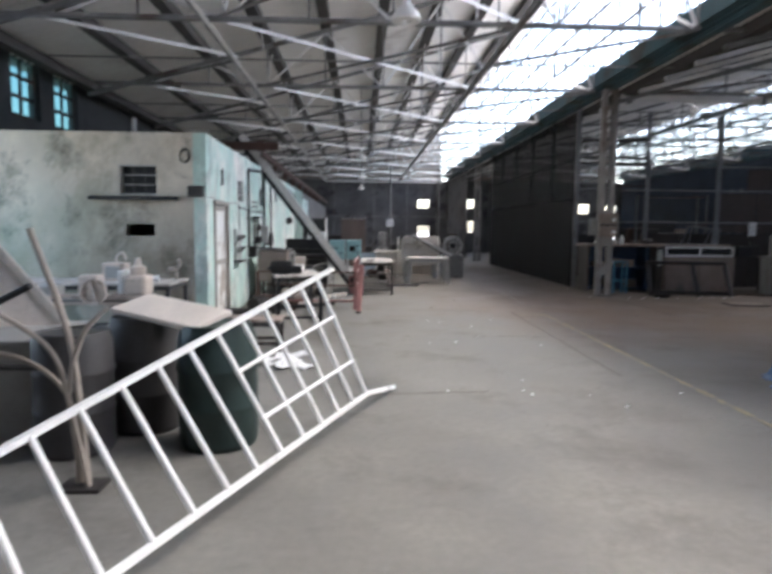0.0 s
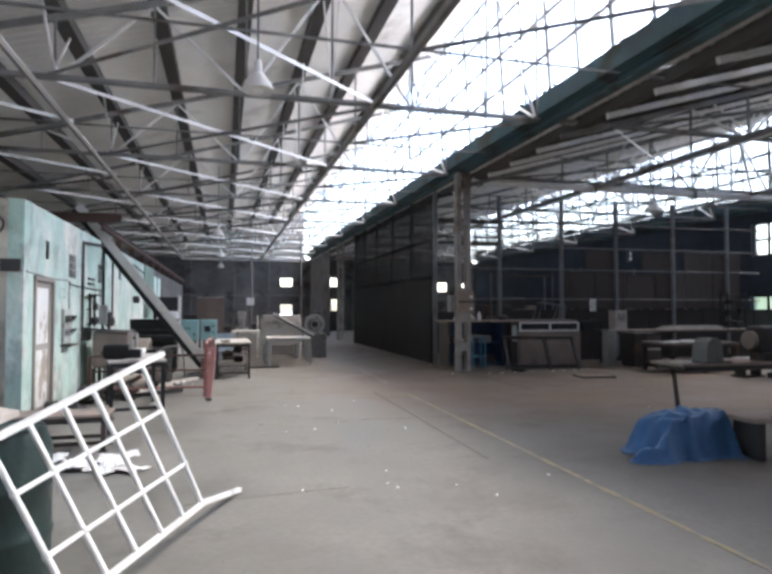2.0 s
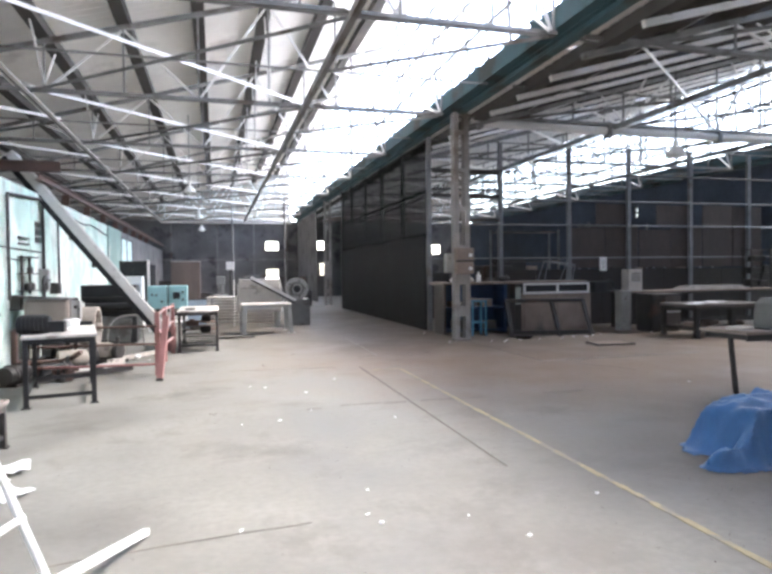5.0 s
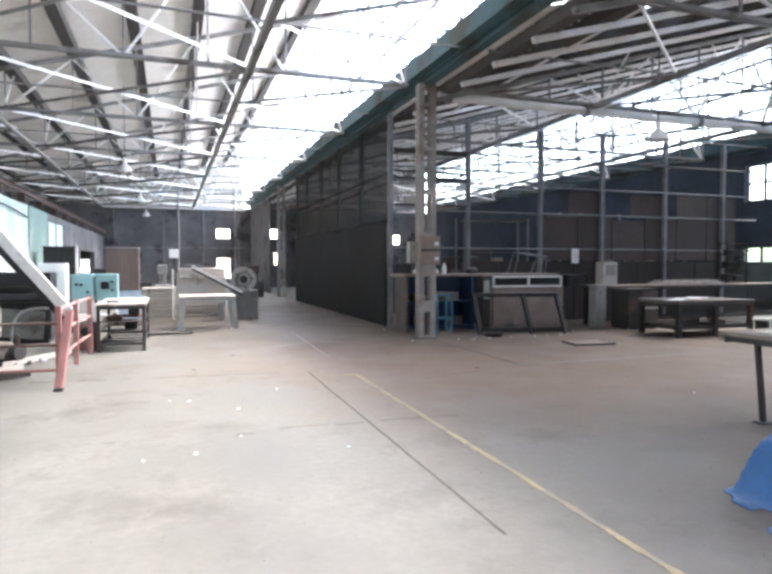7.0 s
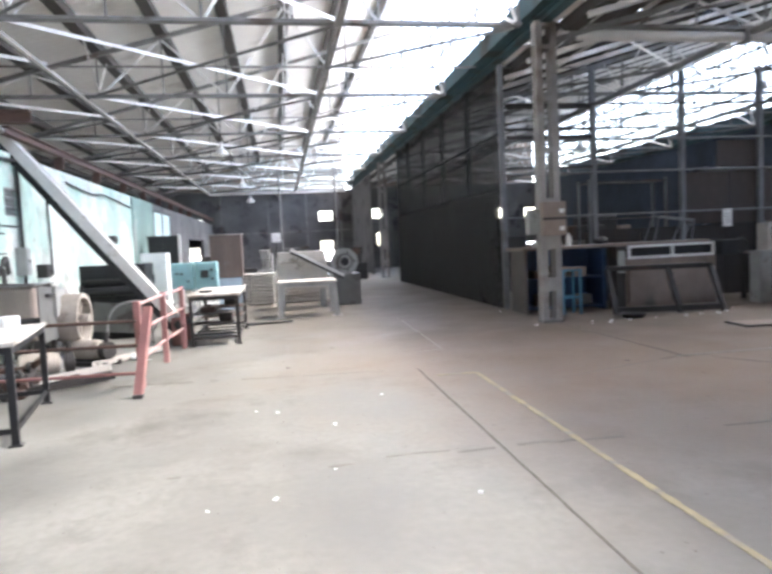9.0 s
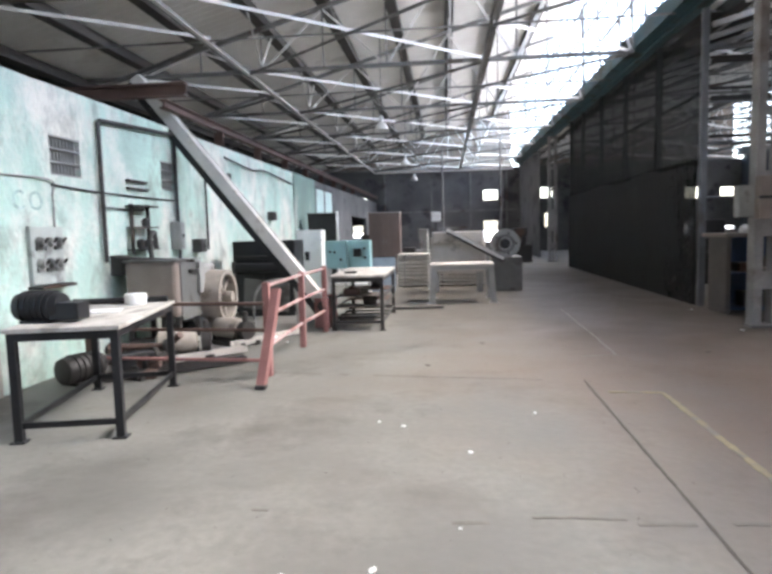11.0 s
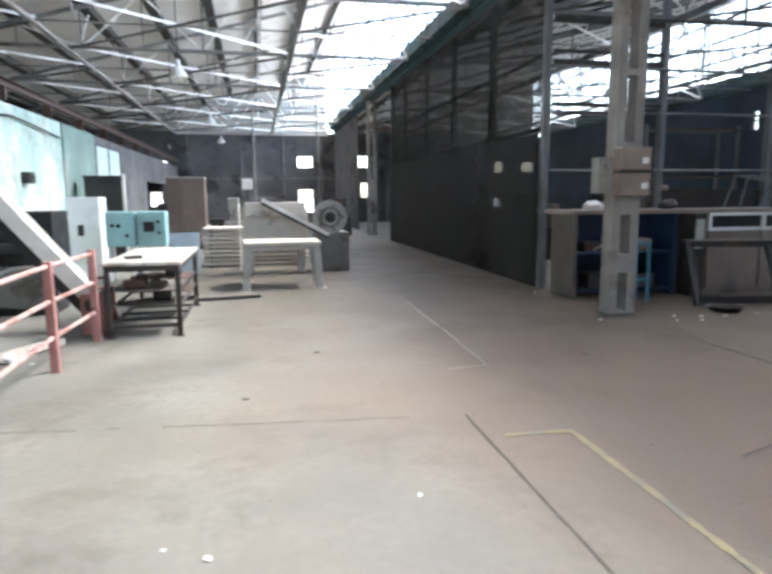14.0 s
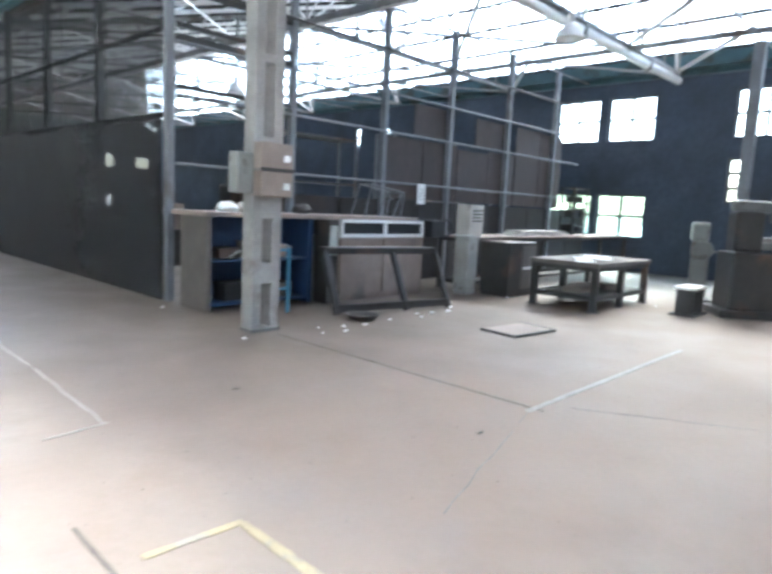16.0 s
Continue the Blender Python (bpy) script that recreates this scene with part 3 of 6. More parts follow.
# the room block on the west side
bm = bmesh.new()
wall_with_holes(bm, 'x', GREEN_X - 0.2, 0.2, BLOCK_Y, 22.7, 0, BLOCK_H, [(10.35, 11.3, 0, 2.0), (12.33, 12.87, 2.13, 2.55), (14.87, 15.33, 2.13, 2.55)])
green = structure("wall_green", bm, GREEN_WALL, "peeling mint-green plaster wall with vents and conduits", "wall")
bm = B((GREEN_X - .2, GREEN_X + .03, 22.7, 25.4, 0, BLOCK_H))
structure("wall_green_end", bm, DULL_GREEN, "dull grey-green plaster end of the room block", "wall")
bm = bmesh.new()
wall_with_holes(bm, 'x', GREEN_X - 0.2, 0.2, 25.4, Y1, 0, BLOCK_H, [(25.6, 28.6, 2.0, 2.9), (33.0, 38.2, .9, 2.1)])
structure("wall_inner", bm, DARK_WALL, "dark inner wall past the room block", "wall")
# no light behind this window: the pale green colour carries its brightness
window("window_21", 'x', GREEN_X - 0.02, 25.6, 28.6, 2.0, 2.9, 2, 1, PALE_GREEN, "internal window, its brightness put into opaque pale green panes")
bm = bmesh.new()
wall_with_holes(bm, 'y', BLOCK_Y, 0.2, LEFT_X, GREEN_X - .2, 0, BLOCK_H, [(-3.756, -3.19, 2.12, 2.57), (-3.69, -3.23, 1.47, 1.66)])
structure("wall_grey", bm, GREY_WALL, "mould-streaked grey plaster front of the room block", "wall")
structure("block_roof", B((LEFT_X, GREEN_X - .2, BLOCK_Y + .2, Y1, BLOCK_H - .12, BLOCK_H - .02)), GREY_WALL, "flat concrete roof of the room block", "roof")
structure("block_back", B((LEFT_X + .6, GREEN_X - .8, 12.9, 13.0, 0, BLOCK_H - .12)), GREY_WALL, "plain plaster wall inside the room block", "wall")


def vent(name, axis, at, a0, a1, z0, z1, out):
    v = new(name)
    tagged(v, "small wall vent with horizontal concrete louvres", "vent", kind="structure")
    for k in range(4):
        z = z0 + (z1 - z0) * k / 3
        zz = min(max(z, z0 + .008), z1 - .008)
        if axis == 'x':
            bmv = B((at - .05, at + out * .4, a0, a1, zz - .008, zz + .008))
        else:
            bmv = B((a0, a1, at - out * .4, at + .05, zz - .008, zz + .008))
        part("louvre", bmv, GREY_MACHINE, v)
    # dark sheet that stands for the shade inside the vent's recess
    bmv = B((at - .199, at - .17, a0, a1, z0, z1)) if axis == 'x' else B((a0, a1, at + .17, at + .199, z0, z1))
    part("backing", bmv, SOOT if axis == 'y' else DARK_WALL, v)
    for k in range(1, 9 if axis == 'x' else 3):
        a = a0 + (a1 - a0) * k / (9 if axis == 'x' else 3)
        bmv = B((at - .06, at - .03, a - .008, a + .008, z0, z1)) if axis == 'x' else B((a - .008, a + .008, at + .03, at + .06, z0, z1))
        part("bar", bmv, STEEL_DARK if axis == 'y' else GREY_MACHINE, v)


vent("wall_vent", 'x', GREEN_X, 12.33, 12.87, 2.13, 2.55, .015)
vent("wall_vent", 'x', GREEN_X, 14.87, 15.33, 2.13, 2.55, .015)
vent("wall_vent", 'y', BLOCK_Y, -3.756, -3.19, 2.12, 2.57, .015)
structure("ledge", B((-4.2, -2.84, BLOCK_Y - .14, BLOCK_Y, 2.03, 2.09), bev=.01), SOOT, "dark stained concrete ledge under the vent", "ledge")
structure("wall_plate", B((GREEN_X - .0, GREEN_X + .05, 13.85, 14.36, 2.17, 2.20), (GREEN_X, GREEN_X + .05, 13.85, 14.36, 2.07, 2.10)), STEEL_DARK, "pair of short dark slots in the green wall", "bracket")

# door in the green wall
d = new("door_1")
tagged(d, "closed weathered timber door with peeling white panels", "door", kind="structure")
gx = GREEN_X - .015
part("door_frame", B((GREEN_X - .2, GREEN_X + .03, 10.30, 10.36, 0, 2.06), (GREEN_X - .2, GREEN_X + .03, 11.29, 11.35, 0, 2.06), (GREEN_X - .2, GREEN_X + .03, 10.30, 11.35, 2.0, 2.06)), DOOR_WOOD, d)
part("stile", B((gx - .04, gx, 10.37, 10.45, .01, 1.99), bev=.004), DOOR_WOOD, d)
part("stile", B((gx - .04, gx, 11.20, 11.28, .01, 1.99), bev=.004), DOOR_WOOD, d)
for z0, z1 in ((.01, .12), (.97, 1.06), (1.90, 1.99)):
    part("rail", B((gx - .038, gx - .002, 10.45, 11.20, z0, z1)), DOOR_WOOD, d)
for z0, z1 in ((.12, .97), (1.06, 1.90)):
    part("panel", B((gx - .03, gx - .012, 10.45, 11.20, z0, z1)), PEELED, d, "white painted door panel")

# brown beams over the green wall
structure("wall_beam", B((-2.40, -2.28, 14.9, Y1, 3.30, 3.32), (-2.35, -2.33, 14.9, Y1, 3.32, 3.41), (-2.40, -2.28, 14.9, Y1, 3.41, 3.43)), RUST, "rust-brown steel beam along the top of the wall", "beam")
structure("cross_beam", B((-6.3, -1.95, 14.75, 14.9, 3.44, 3.47), (-6.3, -1.95, 14.815, 14.835, 3.47, 3.6), (-6.3, -1.95, 14.75, 14.9, 3.6, 3.63)), RUST, "rust-brown steel beam carrying the chute's head", "beam")
for y in (17.2, 19.5, 21.8, 24.1, 26.4, 28.7, 31.0, 33.3):
    structure("hanger", B((-2.46, -2.30, y - .04, y + .04, BLOCK_H, 3.30)), RUST, "short rusty stub under the wall beam", "bracket")

# columns under the valley
def column(y):
    c = new("column")
    tagged(c, "grey precast concrete column pierced with rectangular holes", "column", group="valley columns", kind="structure")
    b2 = bmesh.new()
    wall_with_holes(b2, 'y', y, 0.20, MID_X - .18, MID_X + .18, 0, 5.0, [(MID_X - .068, MID_X + .068, z, z + h) for z, h in ((.05, .48), (.76, .48), (2.1, .76), (2.94, .76), (3.78, .76), (4.62, .3))])
    part("shaft", b2, COLUMN, c)
    part("foot", B((MID_X - .195, MID_X + .195, y - .015, y + .215, 0, .03), bev=.01), DARK_WALL, c)
    return c


for y in (14.8, 31.4):
    column(y)

# partition of black sheets on steel posts
pt = new("partition")
tagged(pt, "tall black sheet partition on dark steel posts", "partition", kind="structure")
y = 17.2
while y < 28.0:
    part("sheet", B((MID_X - .04, MID_X - .01, y, y + 1.797, .02, 2.47 + .03 * math.sin(y * 9))), BLACK_NET, pt)
    y += 1.8
# added opaque strip that blocks the lit floor showing through the net
y = 17.2
while y < 28.0:
    part("kick_sheet", B((MID_X - .008, MID_X + .012, y, y + 1.797, .02, 1.12 + .04 * math.sin(y * 5))), BLACK_SHEET, pt)
    y += 1.8
y = 17.2
while y < 28.0:
    part("upper_sheet", B((MID_X - .005, MID_X + .015, y, y + 1.797, 2.40, 4.9)), UPPER_NET, pt)
    y += 1.8
for y in (17.15, 19.4, 21.7, 24.0, 26.3, 28.1):
    part("post", B((MID_X + .02, MID_X + .12, y - .05, y + .05, 0, 4.97)), BLACK_SHEET if y > 18 else PALE_POST, pt)
for z in (2.5, 3.6):
    part("rail", B((MID_X + .02, MID_X + .06, 17.2, 28.1, z - .03, z + .03)), BLACK_SHEET, pt)
part("end_sheet", B((MID_X + .02, MID_X + .06, 35.0, Y1, 0, 4.9)), DARK_WALL, pt)

# open steel frame across the second bay
fr = new("frame_partition")
tagged(fr, "open dark steel frame with pale pipe rails", "partition", kind="structure")
for x in (8.05, 10.1, 12.0, 14.1, 16.2):
    part("post", B((x - .05, x + .05, 17.05, 17.15, 0, 4.9)), PALE_POST, fr)
for z, m_ in ((2.75, PALE_POST), (1.86, PALE_POST), (3.42, PALE_POST), (4.15, STEEL_DARK)):
    b2 = bmesh.new()
    rod(b2, (6.1, 17.02, z), (17.4, 17.02, z), .02)
    part("rail", b2, m_, fr)
for z, h in ((2.75, .05), (2.87, .05), (3.47, .12), (3.65, .05), (4.1, .08)):
    part("slat", B((6.14, 8.0, 17.06, 17.10, z - h / 2, z + h / 2)), STEEL_DARK, fr)
x = 8.1
while x < 18.0:
    part("panel", B((x, x + 1.0, 17.12, 17.14, .02, 1.55)), BROWN_SHEET, fr)
    x += 1.02
for k, (x, z0, z1) in enumerate(((10.2, 1.58, 2.70), (11.3, 1.58, 2.72), (12.4, 1.58, 2.66), (13.5, 1.58, 2.72), (14.6, 1.58, 3.38), (15.7, 1.58, 3.36), (13.0, 2.80, 3.36), (11.0, 2.80, 3.38))):
    part("cladding", B((x, x + 1.07, 17.16 + .006 * (k % 2), 17.18 + .006 * (k % 2), z0, z1)), RUST_SHEET, fr)
b2 = bmesh.new()
rod(b2, (6.3, 14.95, 4.82), (18.2, 14.95, 4.82), .09, 16)
structure("pipe_beam", b2, STEEL_PALE_LIT, "thick pale pipe spanning the second bay", "pipe")
for x in (6.5, 9.8, 13.0, 16.2):
    structure("pipe_clamp", B((x - .05, x + .05, 14.84, 15.06, 4.70, 4.97)), STEEL, "steel clamp round the pipe", "clamp")


# ---- floor marks ----
rng = random.Random(11)


def worn_line(name, p, q, w, material, label, keep=0.86, h=0.004):
    """A painted line or joint of short, uneven lengths with worn gaps."""
    p, q = Vector((*p, 0)), Vector((*q, 0))
    d = q - p
    n = max(1, int(d.length / 0.09))
    s = Vector((-d.y, d.x, 0)).normalized()
    b2 = bmesh.new()
    seed = rng.uniform(0, 50)
    sway = .004 if keep > .9 else .018
    off = lambda i: s * (sway * noise.noise(Vector((i * .35 + seed, 0, 0))) + sway * 2 * noise.noise(Vector((i * .06 + seed, 3, 0))))
    for i in range(n):
        if noise.noise(Vector((i * .13, seed, 0))) * .5 + .5 + rng.uniform(-.1, .1) > keep:
            continue
        a, b = p + d * (i / n) + off(i), p + d * ((i + 1.02) / n) + off(i + 1)
        z = Vector((0, 0, h / 2 + .0005))
        bar(b2, a + z, b + z, w * rng.uniform(.75, 1.1), h)
    return structure(name, b2, material, label, "floor mark")


worn_line("painted_line", (3.44, 3.2), (3.54, 11.5), .05, YELLOW, "worn yellow line painted on the floor", .93)
worn_line("painted_line", (3.10, 11.53), (3.55, 11.51), .042, YELLOW, "worn yellow line painted on the floor", .95)
worn_line("painted_line", (3.2, 13.03), (3.6, 13.08), .018, PALE_LINE, "worn pale line painted on the floor", .95)
worn_line("painted_line", (3.58, 13.08), (3.72, 18.2), .018, PALE_LINE, "worn pale line painted on the floor", .7)
worn_line("painted_line", (5.95, 11.48), (9.2, 11.46), .05, PALE_LINE, "worn pale line painted on the floor", .95)
worn_line("floor_joint", (2.92, 6.6), (2.98, 11.93), .018, JOINT, "dirt-filled joint in the concrete floor", .95, .003)
worn_line("floor_joint", (.4, 9.2), (5.2, 9.05), .022, CRACK, "dirt-filled crack in the concrete floor", .45, .003)
worn_line("floor_joint", (6.05, 11.4), (6.02, 14.6), .022, JOINT, "dirt-filled joint in the concrete floor", .95, .003)
worn_line("floor_joint", (-.1, 5.85), (1.3, 6.0), .012, CRACK, "dirt-filled crack in the concrete floor", .7, .003)
worn_line("floor_joint", (-1.1, 12.4), (2.96, 11.93), .010, CRACK, "dirt-filled crack in the concrete floor", .62, .003)

worn_line("floor_joint", (1.0, 9.08), (4.6, 9.14), .03, CRACK, "dirt-filled crack in the concrete floor", .4, .003)
worn_line("floor_joint", (6.05, 11.5), (4.3, 10.95), .008, CRACK, "fine crack in the concrete floor", .8, .002)
worn_line("floor_joint", (6.3, 11.3), (6.9, 10.2), .007, CRACK, "fine crack in the concrete floor", .75, .002)


# ---- white metal gate panel leaning by the drums ----
def gate_panel():
    at = Vector((.356, 6.10, 0.0))
    g = thing("gate_panel", "white painted metal gate panel propped up beside the drums", "gate", at)
    u = Vector((-.42, -.907, -.198))
    v = Vector((-.363, -.931, 0))
    A = Vector((-.276, 5.62, 1.23)) - at
    C = Vector((.07, 5.18, .20)) - at
    top = lambda s: A + u * s
    low = lambda s: C + v * s
    b2 = bmesh.new()
    bar(b2, top(-.06), top(3.75), .042, .032)
    part("top_rail", b2, WHITE_METAL, g)
    b2 = bmesh.new()
    bar(b2, low(-.06), low(3.75), .032, .03)
    part("bottom_rail", b2, WHITE_METAL, g)
    b2 = bmesh.new()
    bar(b2, low(-.04), (0, 0, .02), .035, .035)
    part("prop", b2, WHITE_METAL, g)
    for s in (2.98, 3.7):
        b2 = bmesh.new()
        bar(b2, low(s), low(s) - Vector((0, 0, .20)), .035, .035)
        part("foot", b2, WHITE_METAL, g)
    for i in range(13):
        b2 = bmesh.new()
        rod(b2, top(.235 + .277 * i), low(.298 * i), .017, 10)
        part("bar", b2, WHITE_METAL, g, smooth=True)
    for f in (.34, .72):
        b2 = bmesh.new()
        rod(b2, top(.235).lerp(low(0), f), top(.235 + 1.385).lerp(low(1.49), f), .015, 8)
        part("cross_bar", b2, WHITE_METAL, g, smooth=True)
    for i in range(6):
        for f in (.34, .72):
            b2 = bmesh.new()
            c = top(.235 + .277 * i).lerp(low(.298 * i), f)
            bmesh.ops.create_uvsphere(b2, u_segments=8, v_segments=6, radius=.024, matrix=Matrix.Translation(c))
            part("knuckle", b2, WHITE_METAL, g, smooth=True)


gate_panel()


def drum(x, y, material, label, r=.29, h=.9, lid=True):
    dth = thing("drum", label, "drum", (x, y, 0), group="drums beside the gate panel")
    prof = [(r * .93, 0), (r * .98, .02), (r, .05), (r, .28), (r * 1.035, .30), (r * 1.035, .32), (r, .34), (r, .56), (r * 1.035, .58), (r * 1.035, .60), (r, .62), (r * .99, .80), (r * .9, .87), (r * .88, h)]
    b2 = bmesh.new()
    lathe(b2, prof, 32)
    part("body", b2, material, dth, smooth=True)
    if lid:
        b2 = bmesh.new()
        lathe(b2, [(r * .86, h - .005), (r * .86, h + .008), (r * .8, h + .01), (r * .78, h - .004), (.001, h - .004)], 32)
        part("lid", b2, material, dth, smooth=True)
    return dth


drum(-1.05, 4.58, BARREL, "dark green ribbed plastic drum standing on concrete")
drum(-1.72, 4.98, DARK_DRUM, "dark grey ribbed drum behind the gate panel")
drum(-2.05, 4.45, DARK_DRUM, "dark grey ribbed drum beside a grey cabinet", r=.27, h=.86)
b2 = B((-.48, .48, -.19, .19, 0, .04), bev=.006)
plank = solid("plank", b2, PALE_PLANK, "pale dusty plank lying tilted across the drums", "plank")
plank.matrix_basis = pose(-1.46, 4.80, .945, 13, 4, -34)

cab = thing("steel_desk", "grey sheet-steel desk with a dusty top", "desk", (-2.95, 4.9, 0))
part("carcass", B((-.62, .62, -.45, .45, .06, .76), bev=.01), GREY_MACHINE, cab)
part("top", B((-.66, .66, -.49, .49, .76, .80), bev=.008), GREY_MACHINE, cab)
for k in range(3):
    part("drawer", B((-.55, -.05, -.462, -.45, .12 + .21 * k, .30 + .21 * k)), GREY_MACHINE, cab)
    part("handle", B((-.36, -.24, -.485, -.462, .20 + .21 * k, .22 + .21 * k)), STEEL_DARK, cab)
for sx in (-.5, .5):
    for sy in (-.35, .35):
        part("foot", B((sx - .03, sx + .03, sy - .03, sy + .03, 0, .06)), STEEL_DARK, cab)
lb = new("leaning_board")
tagged(lb, "pale board propped up on the steel desk", "board")
lb.matrix_basis = pose(-2.95, 5.15, 1.06, 72, 0, 12) @ pose(0, 0, 0, 0, 0, -50)
part("board", B((-.55, .55, -.25, .25, -.015, .015), bev=.004), PALE_PLANK, lb)
part("batten", B((-.5, .5, .18, .24, .016, .04)), TOP_WOOD, lb)
part("prop", B((.30, .34, -.2, .2, -.20, -.016)), STEEL_DARK, lb)

st = thing("conduit_stand", "bundle of dusty bent beige conduits standing on the floor", "conduit", (-1.67, 3.77, 0))
for pts, r in ((((0, 0, 0), (-.04, .02, .5), (-.12, .05, 1.0), (-.33, .08, 1.6)), .02), (((-.05, .03, 0), (-.10, .02, .6), (-.02, .05, .95), (.12, .08, 1.12)), .016), (((.02, -.03, 0), (-.08, 0, .45), (-.22, .05, .85), (-.62, .1, 1.12)), .016), (((-.06, 0, .03), (-.12, .05, .55), (-.45, .1, .80), (-.9, .2, .78)), .015)):
    b2 = bmesh.new()
    tube(b2, arc_points(pts), r)
    part("conduit", b2, ROPE, st, smooth=True)
b2 = bmesh.new()
tube(b2, arc_points([(-.35, .1, 1.25), (-.7, .15, 1.05), (-.8, .2, .75), (-.4, .25, .70)]), .022)
part("hose", b2, RUBBER, st, "black rubber hose", smooth=True)
part("base_plate", B((-.16, .1, -.1, .1, 0, .02)), STEEL_DARK, st)


# ---- bench with an old lathe before the grey wall ----
def steel_bench(name, label, category, x0, x1, y0, y1, h, top_mat, leg_mat, leg=.05, low=.12, rails=True, top_t=.035, splay=0.0, group="", rz=0):
    cx, cy = (x0 + x1) / 2, (y0 + y1) / 2
    t = thing(name, label, category, (cx, cy, 0), rz, group=group)
    dx, dy = (x1 - x0) / 2, (y1 - y0) / 2
    part("tabletop", B((-dx - .02, dx + .02, -dy - .02, dy + .02, h - top_t, h), bev=.005), top_mat, t)
    for sx in (-1, 1):
        for sy in (-1, 1):
            b2 = bmesh.new()
            bar(b2, (sx * (dx - leg / 2), sy * (dy - leg / 2), h - top_t), (sx * (dx - leg / 2 + splay), sy * (dy - leg / 2 + splay), .012), leg, leg)
            lg = part("leg", b2, leg_mat, t)
            part("foot_plate", B((sx * (dx - leg / 2 + splay) - leg * .9, sx * (dx - leg / 2 + splay) + leg * .9, sy * (dy - leg / 2 + splay) - leg * .9, sy * (dy - leg / 2 + splay) + leg * .9, 0, .012)), leg_mat, t)
    e = leg * .4
    part("apron", B((-dx + leg, dx - leg, -dy, -dy + e, h - top_t - .06, h - top_t)), leg_mat, t)
    part("apron", B((-dx + leg, dx - leg, dy - e, dy, h - top_t - .06, h - top_t)), leg_mat, t)
    part("apron", B((-dx, -dx + e, -dy + leg, dy - leg, h - top_t - .06, h - top_t)), leg_mat, t)
    part("apron", B((dx - e, dx, -dy + leg, dy - leg, h - top_t - .06, h - top_t)), leg_mat, t)
    if rails:
        for y in (-dy + leg / 2, dy - leg / 2):
            part("stretcher", B((-dx + leg, dx - leg, y - e / 2, y + e / 2, low, low + leg * .8)), leg_mat, t)
        for x in (-dx + leg / 2, dx - leg / 2):
            part("stretcher", B((x - e / 2, x + e / 2, -dy + leg, dy - leg, low, low + leg * .8)), leg_mat, t)
    return t


steel_bench("workbench", "dusty pale-topped workbench standing by the grey wall", "workbench", -4.9, -2.62, 8.5, 9.4, .84, TOP_WOOD, STEEL_DARK)
lt = thing("lathe", "dusty pale old lathe lying along a workbench", "lathe", (-3.42, 8.0, 0))
part("bed", B((-1.3, .75, -.14, .14, .62, .74), bev=.01), BEIGE_IRON, lt)
for x in (-1.0, .45):
    part("pedestal", B((x - .16, x + .16, -.16, .16, 0, .62), bev=.015), BEIGE_IRON, lt)
part("headstock", B((.42, .72, -.17, .17, .74, 1.0), bev=.05), BEIGE_IRON, lt)
part("cover", B((.36, .42, -.15, .15, .76, 1.06), bev=.01), WHITE, lt, "white end cover")
b2 = bmesh.new()
lathe(b2, [(.09, 0), (.10, .02), (.10, .10), (.05, .13), (.03, .22)], 18, (.57, 0, 1.0))
part("motor", b2, BEIGE_IRON, lt, smooth=True)
part("tailstock", B((-.15, .1, -.12, .12, .74, 1.0), bev=.03), BEIGE_IRON, lt)
part("carriage", B((-.75, -.45, -.2, .2, .74, .86), bev=.01), GREY_MACHINE, lt)
b2 = bmesh.new()
rod(b2, (-1.25, -.17, .68), (.7, -.17, .68), .018)
part("lead_screw", b2, STEEL, lt, smooth=True)


def wheel(parent, at, r, w, material, spokes=5, axis='X', rim=.05, name="wheel"):
    """A spoked wheel whose axle lies along the axis."""
    m = Matrix.Rotation(radians(90), 4, 'Y') if axis == 'X' else Matrix.Rotation(radians(90), 4, 'X')
    b2 = bmesh.new()
    lathe(b2, [(r - rim, -w / 2), (r, -w / 2), (r, w / 2), (r - rim, w / 2), (r - rim, -w / 2 + .0001)], 32, at, m)
    wh = part(name, b2, material, parent, smooth=True)
    b2 = bmesh.new()
    lathe(b2, [(.001, -w * .7), (r * .2, -w * .7), (r * .2, w * .7), (.001, w * .7)], 16, at, m)
    part("hub", b2, material, wh, smooth=True)
    for k in range(spokes):
        a = 2 * math.pi * k / spokes + .3
        p = m @ Vector((r * .15 * math.cos(a), r * .15 * math.sin(a), 0)) + Vector(at)
        q = m @ Vector(((r - rim * .5) * math.cos(a), (r - rim * .5) * math.sin(a), 0)) + Vector(at)
        b2 = bmesh.new()
        bar(b2, p, q, rim * .7, w * .5, up=(1, 0, 0) if axis == 'X' else (0, 1, 0))
        part("spoke", b2, material, wh)
    return wh


wheel(lt, (.10, -.26, .80), .17, .045, BEIGE_IRON, 4, 'Y', .03, "hand_wheel")
bx = thing("gearbox", "pale enamelled gearbox on a workbench", "machine part", (-3.5, 8.95, .84))
part("case", B((-.16, .16, -.13, .13, 0, .26), bev=.02), BEIGE_IRON, bx)
part("cover", B((-.10, .10, -.145, -.13, .05, .21), bev=.005), GREY_MACHINE, bx)
b2 = bmesh.new()
tube(b2, arc_points([(0, 0, .26), (.02, 0, .36), (.10, 0, .40), (.14, 0, .30)]), .02)
part("pipe", b2, BEIGE_IRON, bx, smooth=True)
b2 = bmesh.new()
rod(b2, (-.16, 0, .045), (.16, 0, .045), .045, 14)
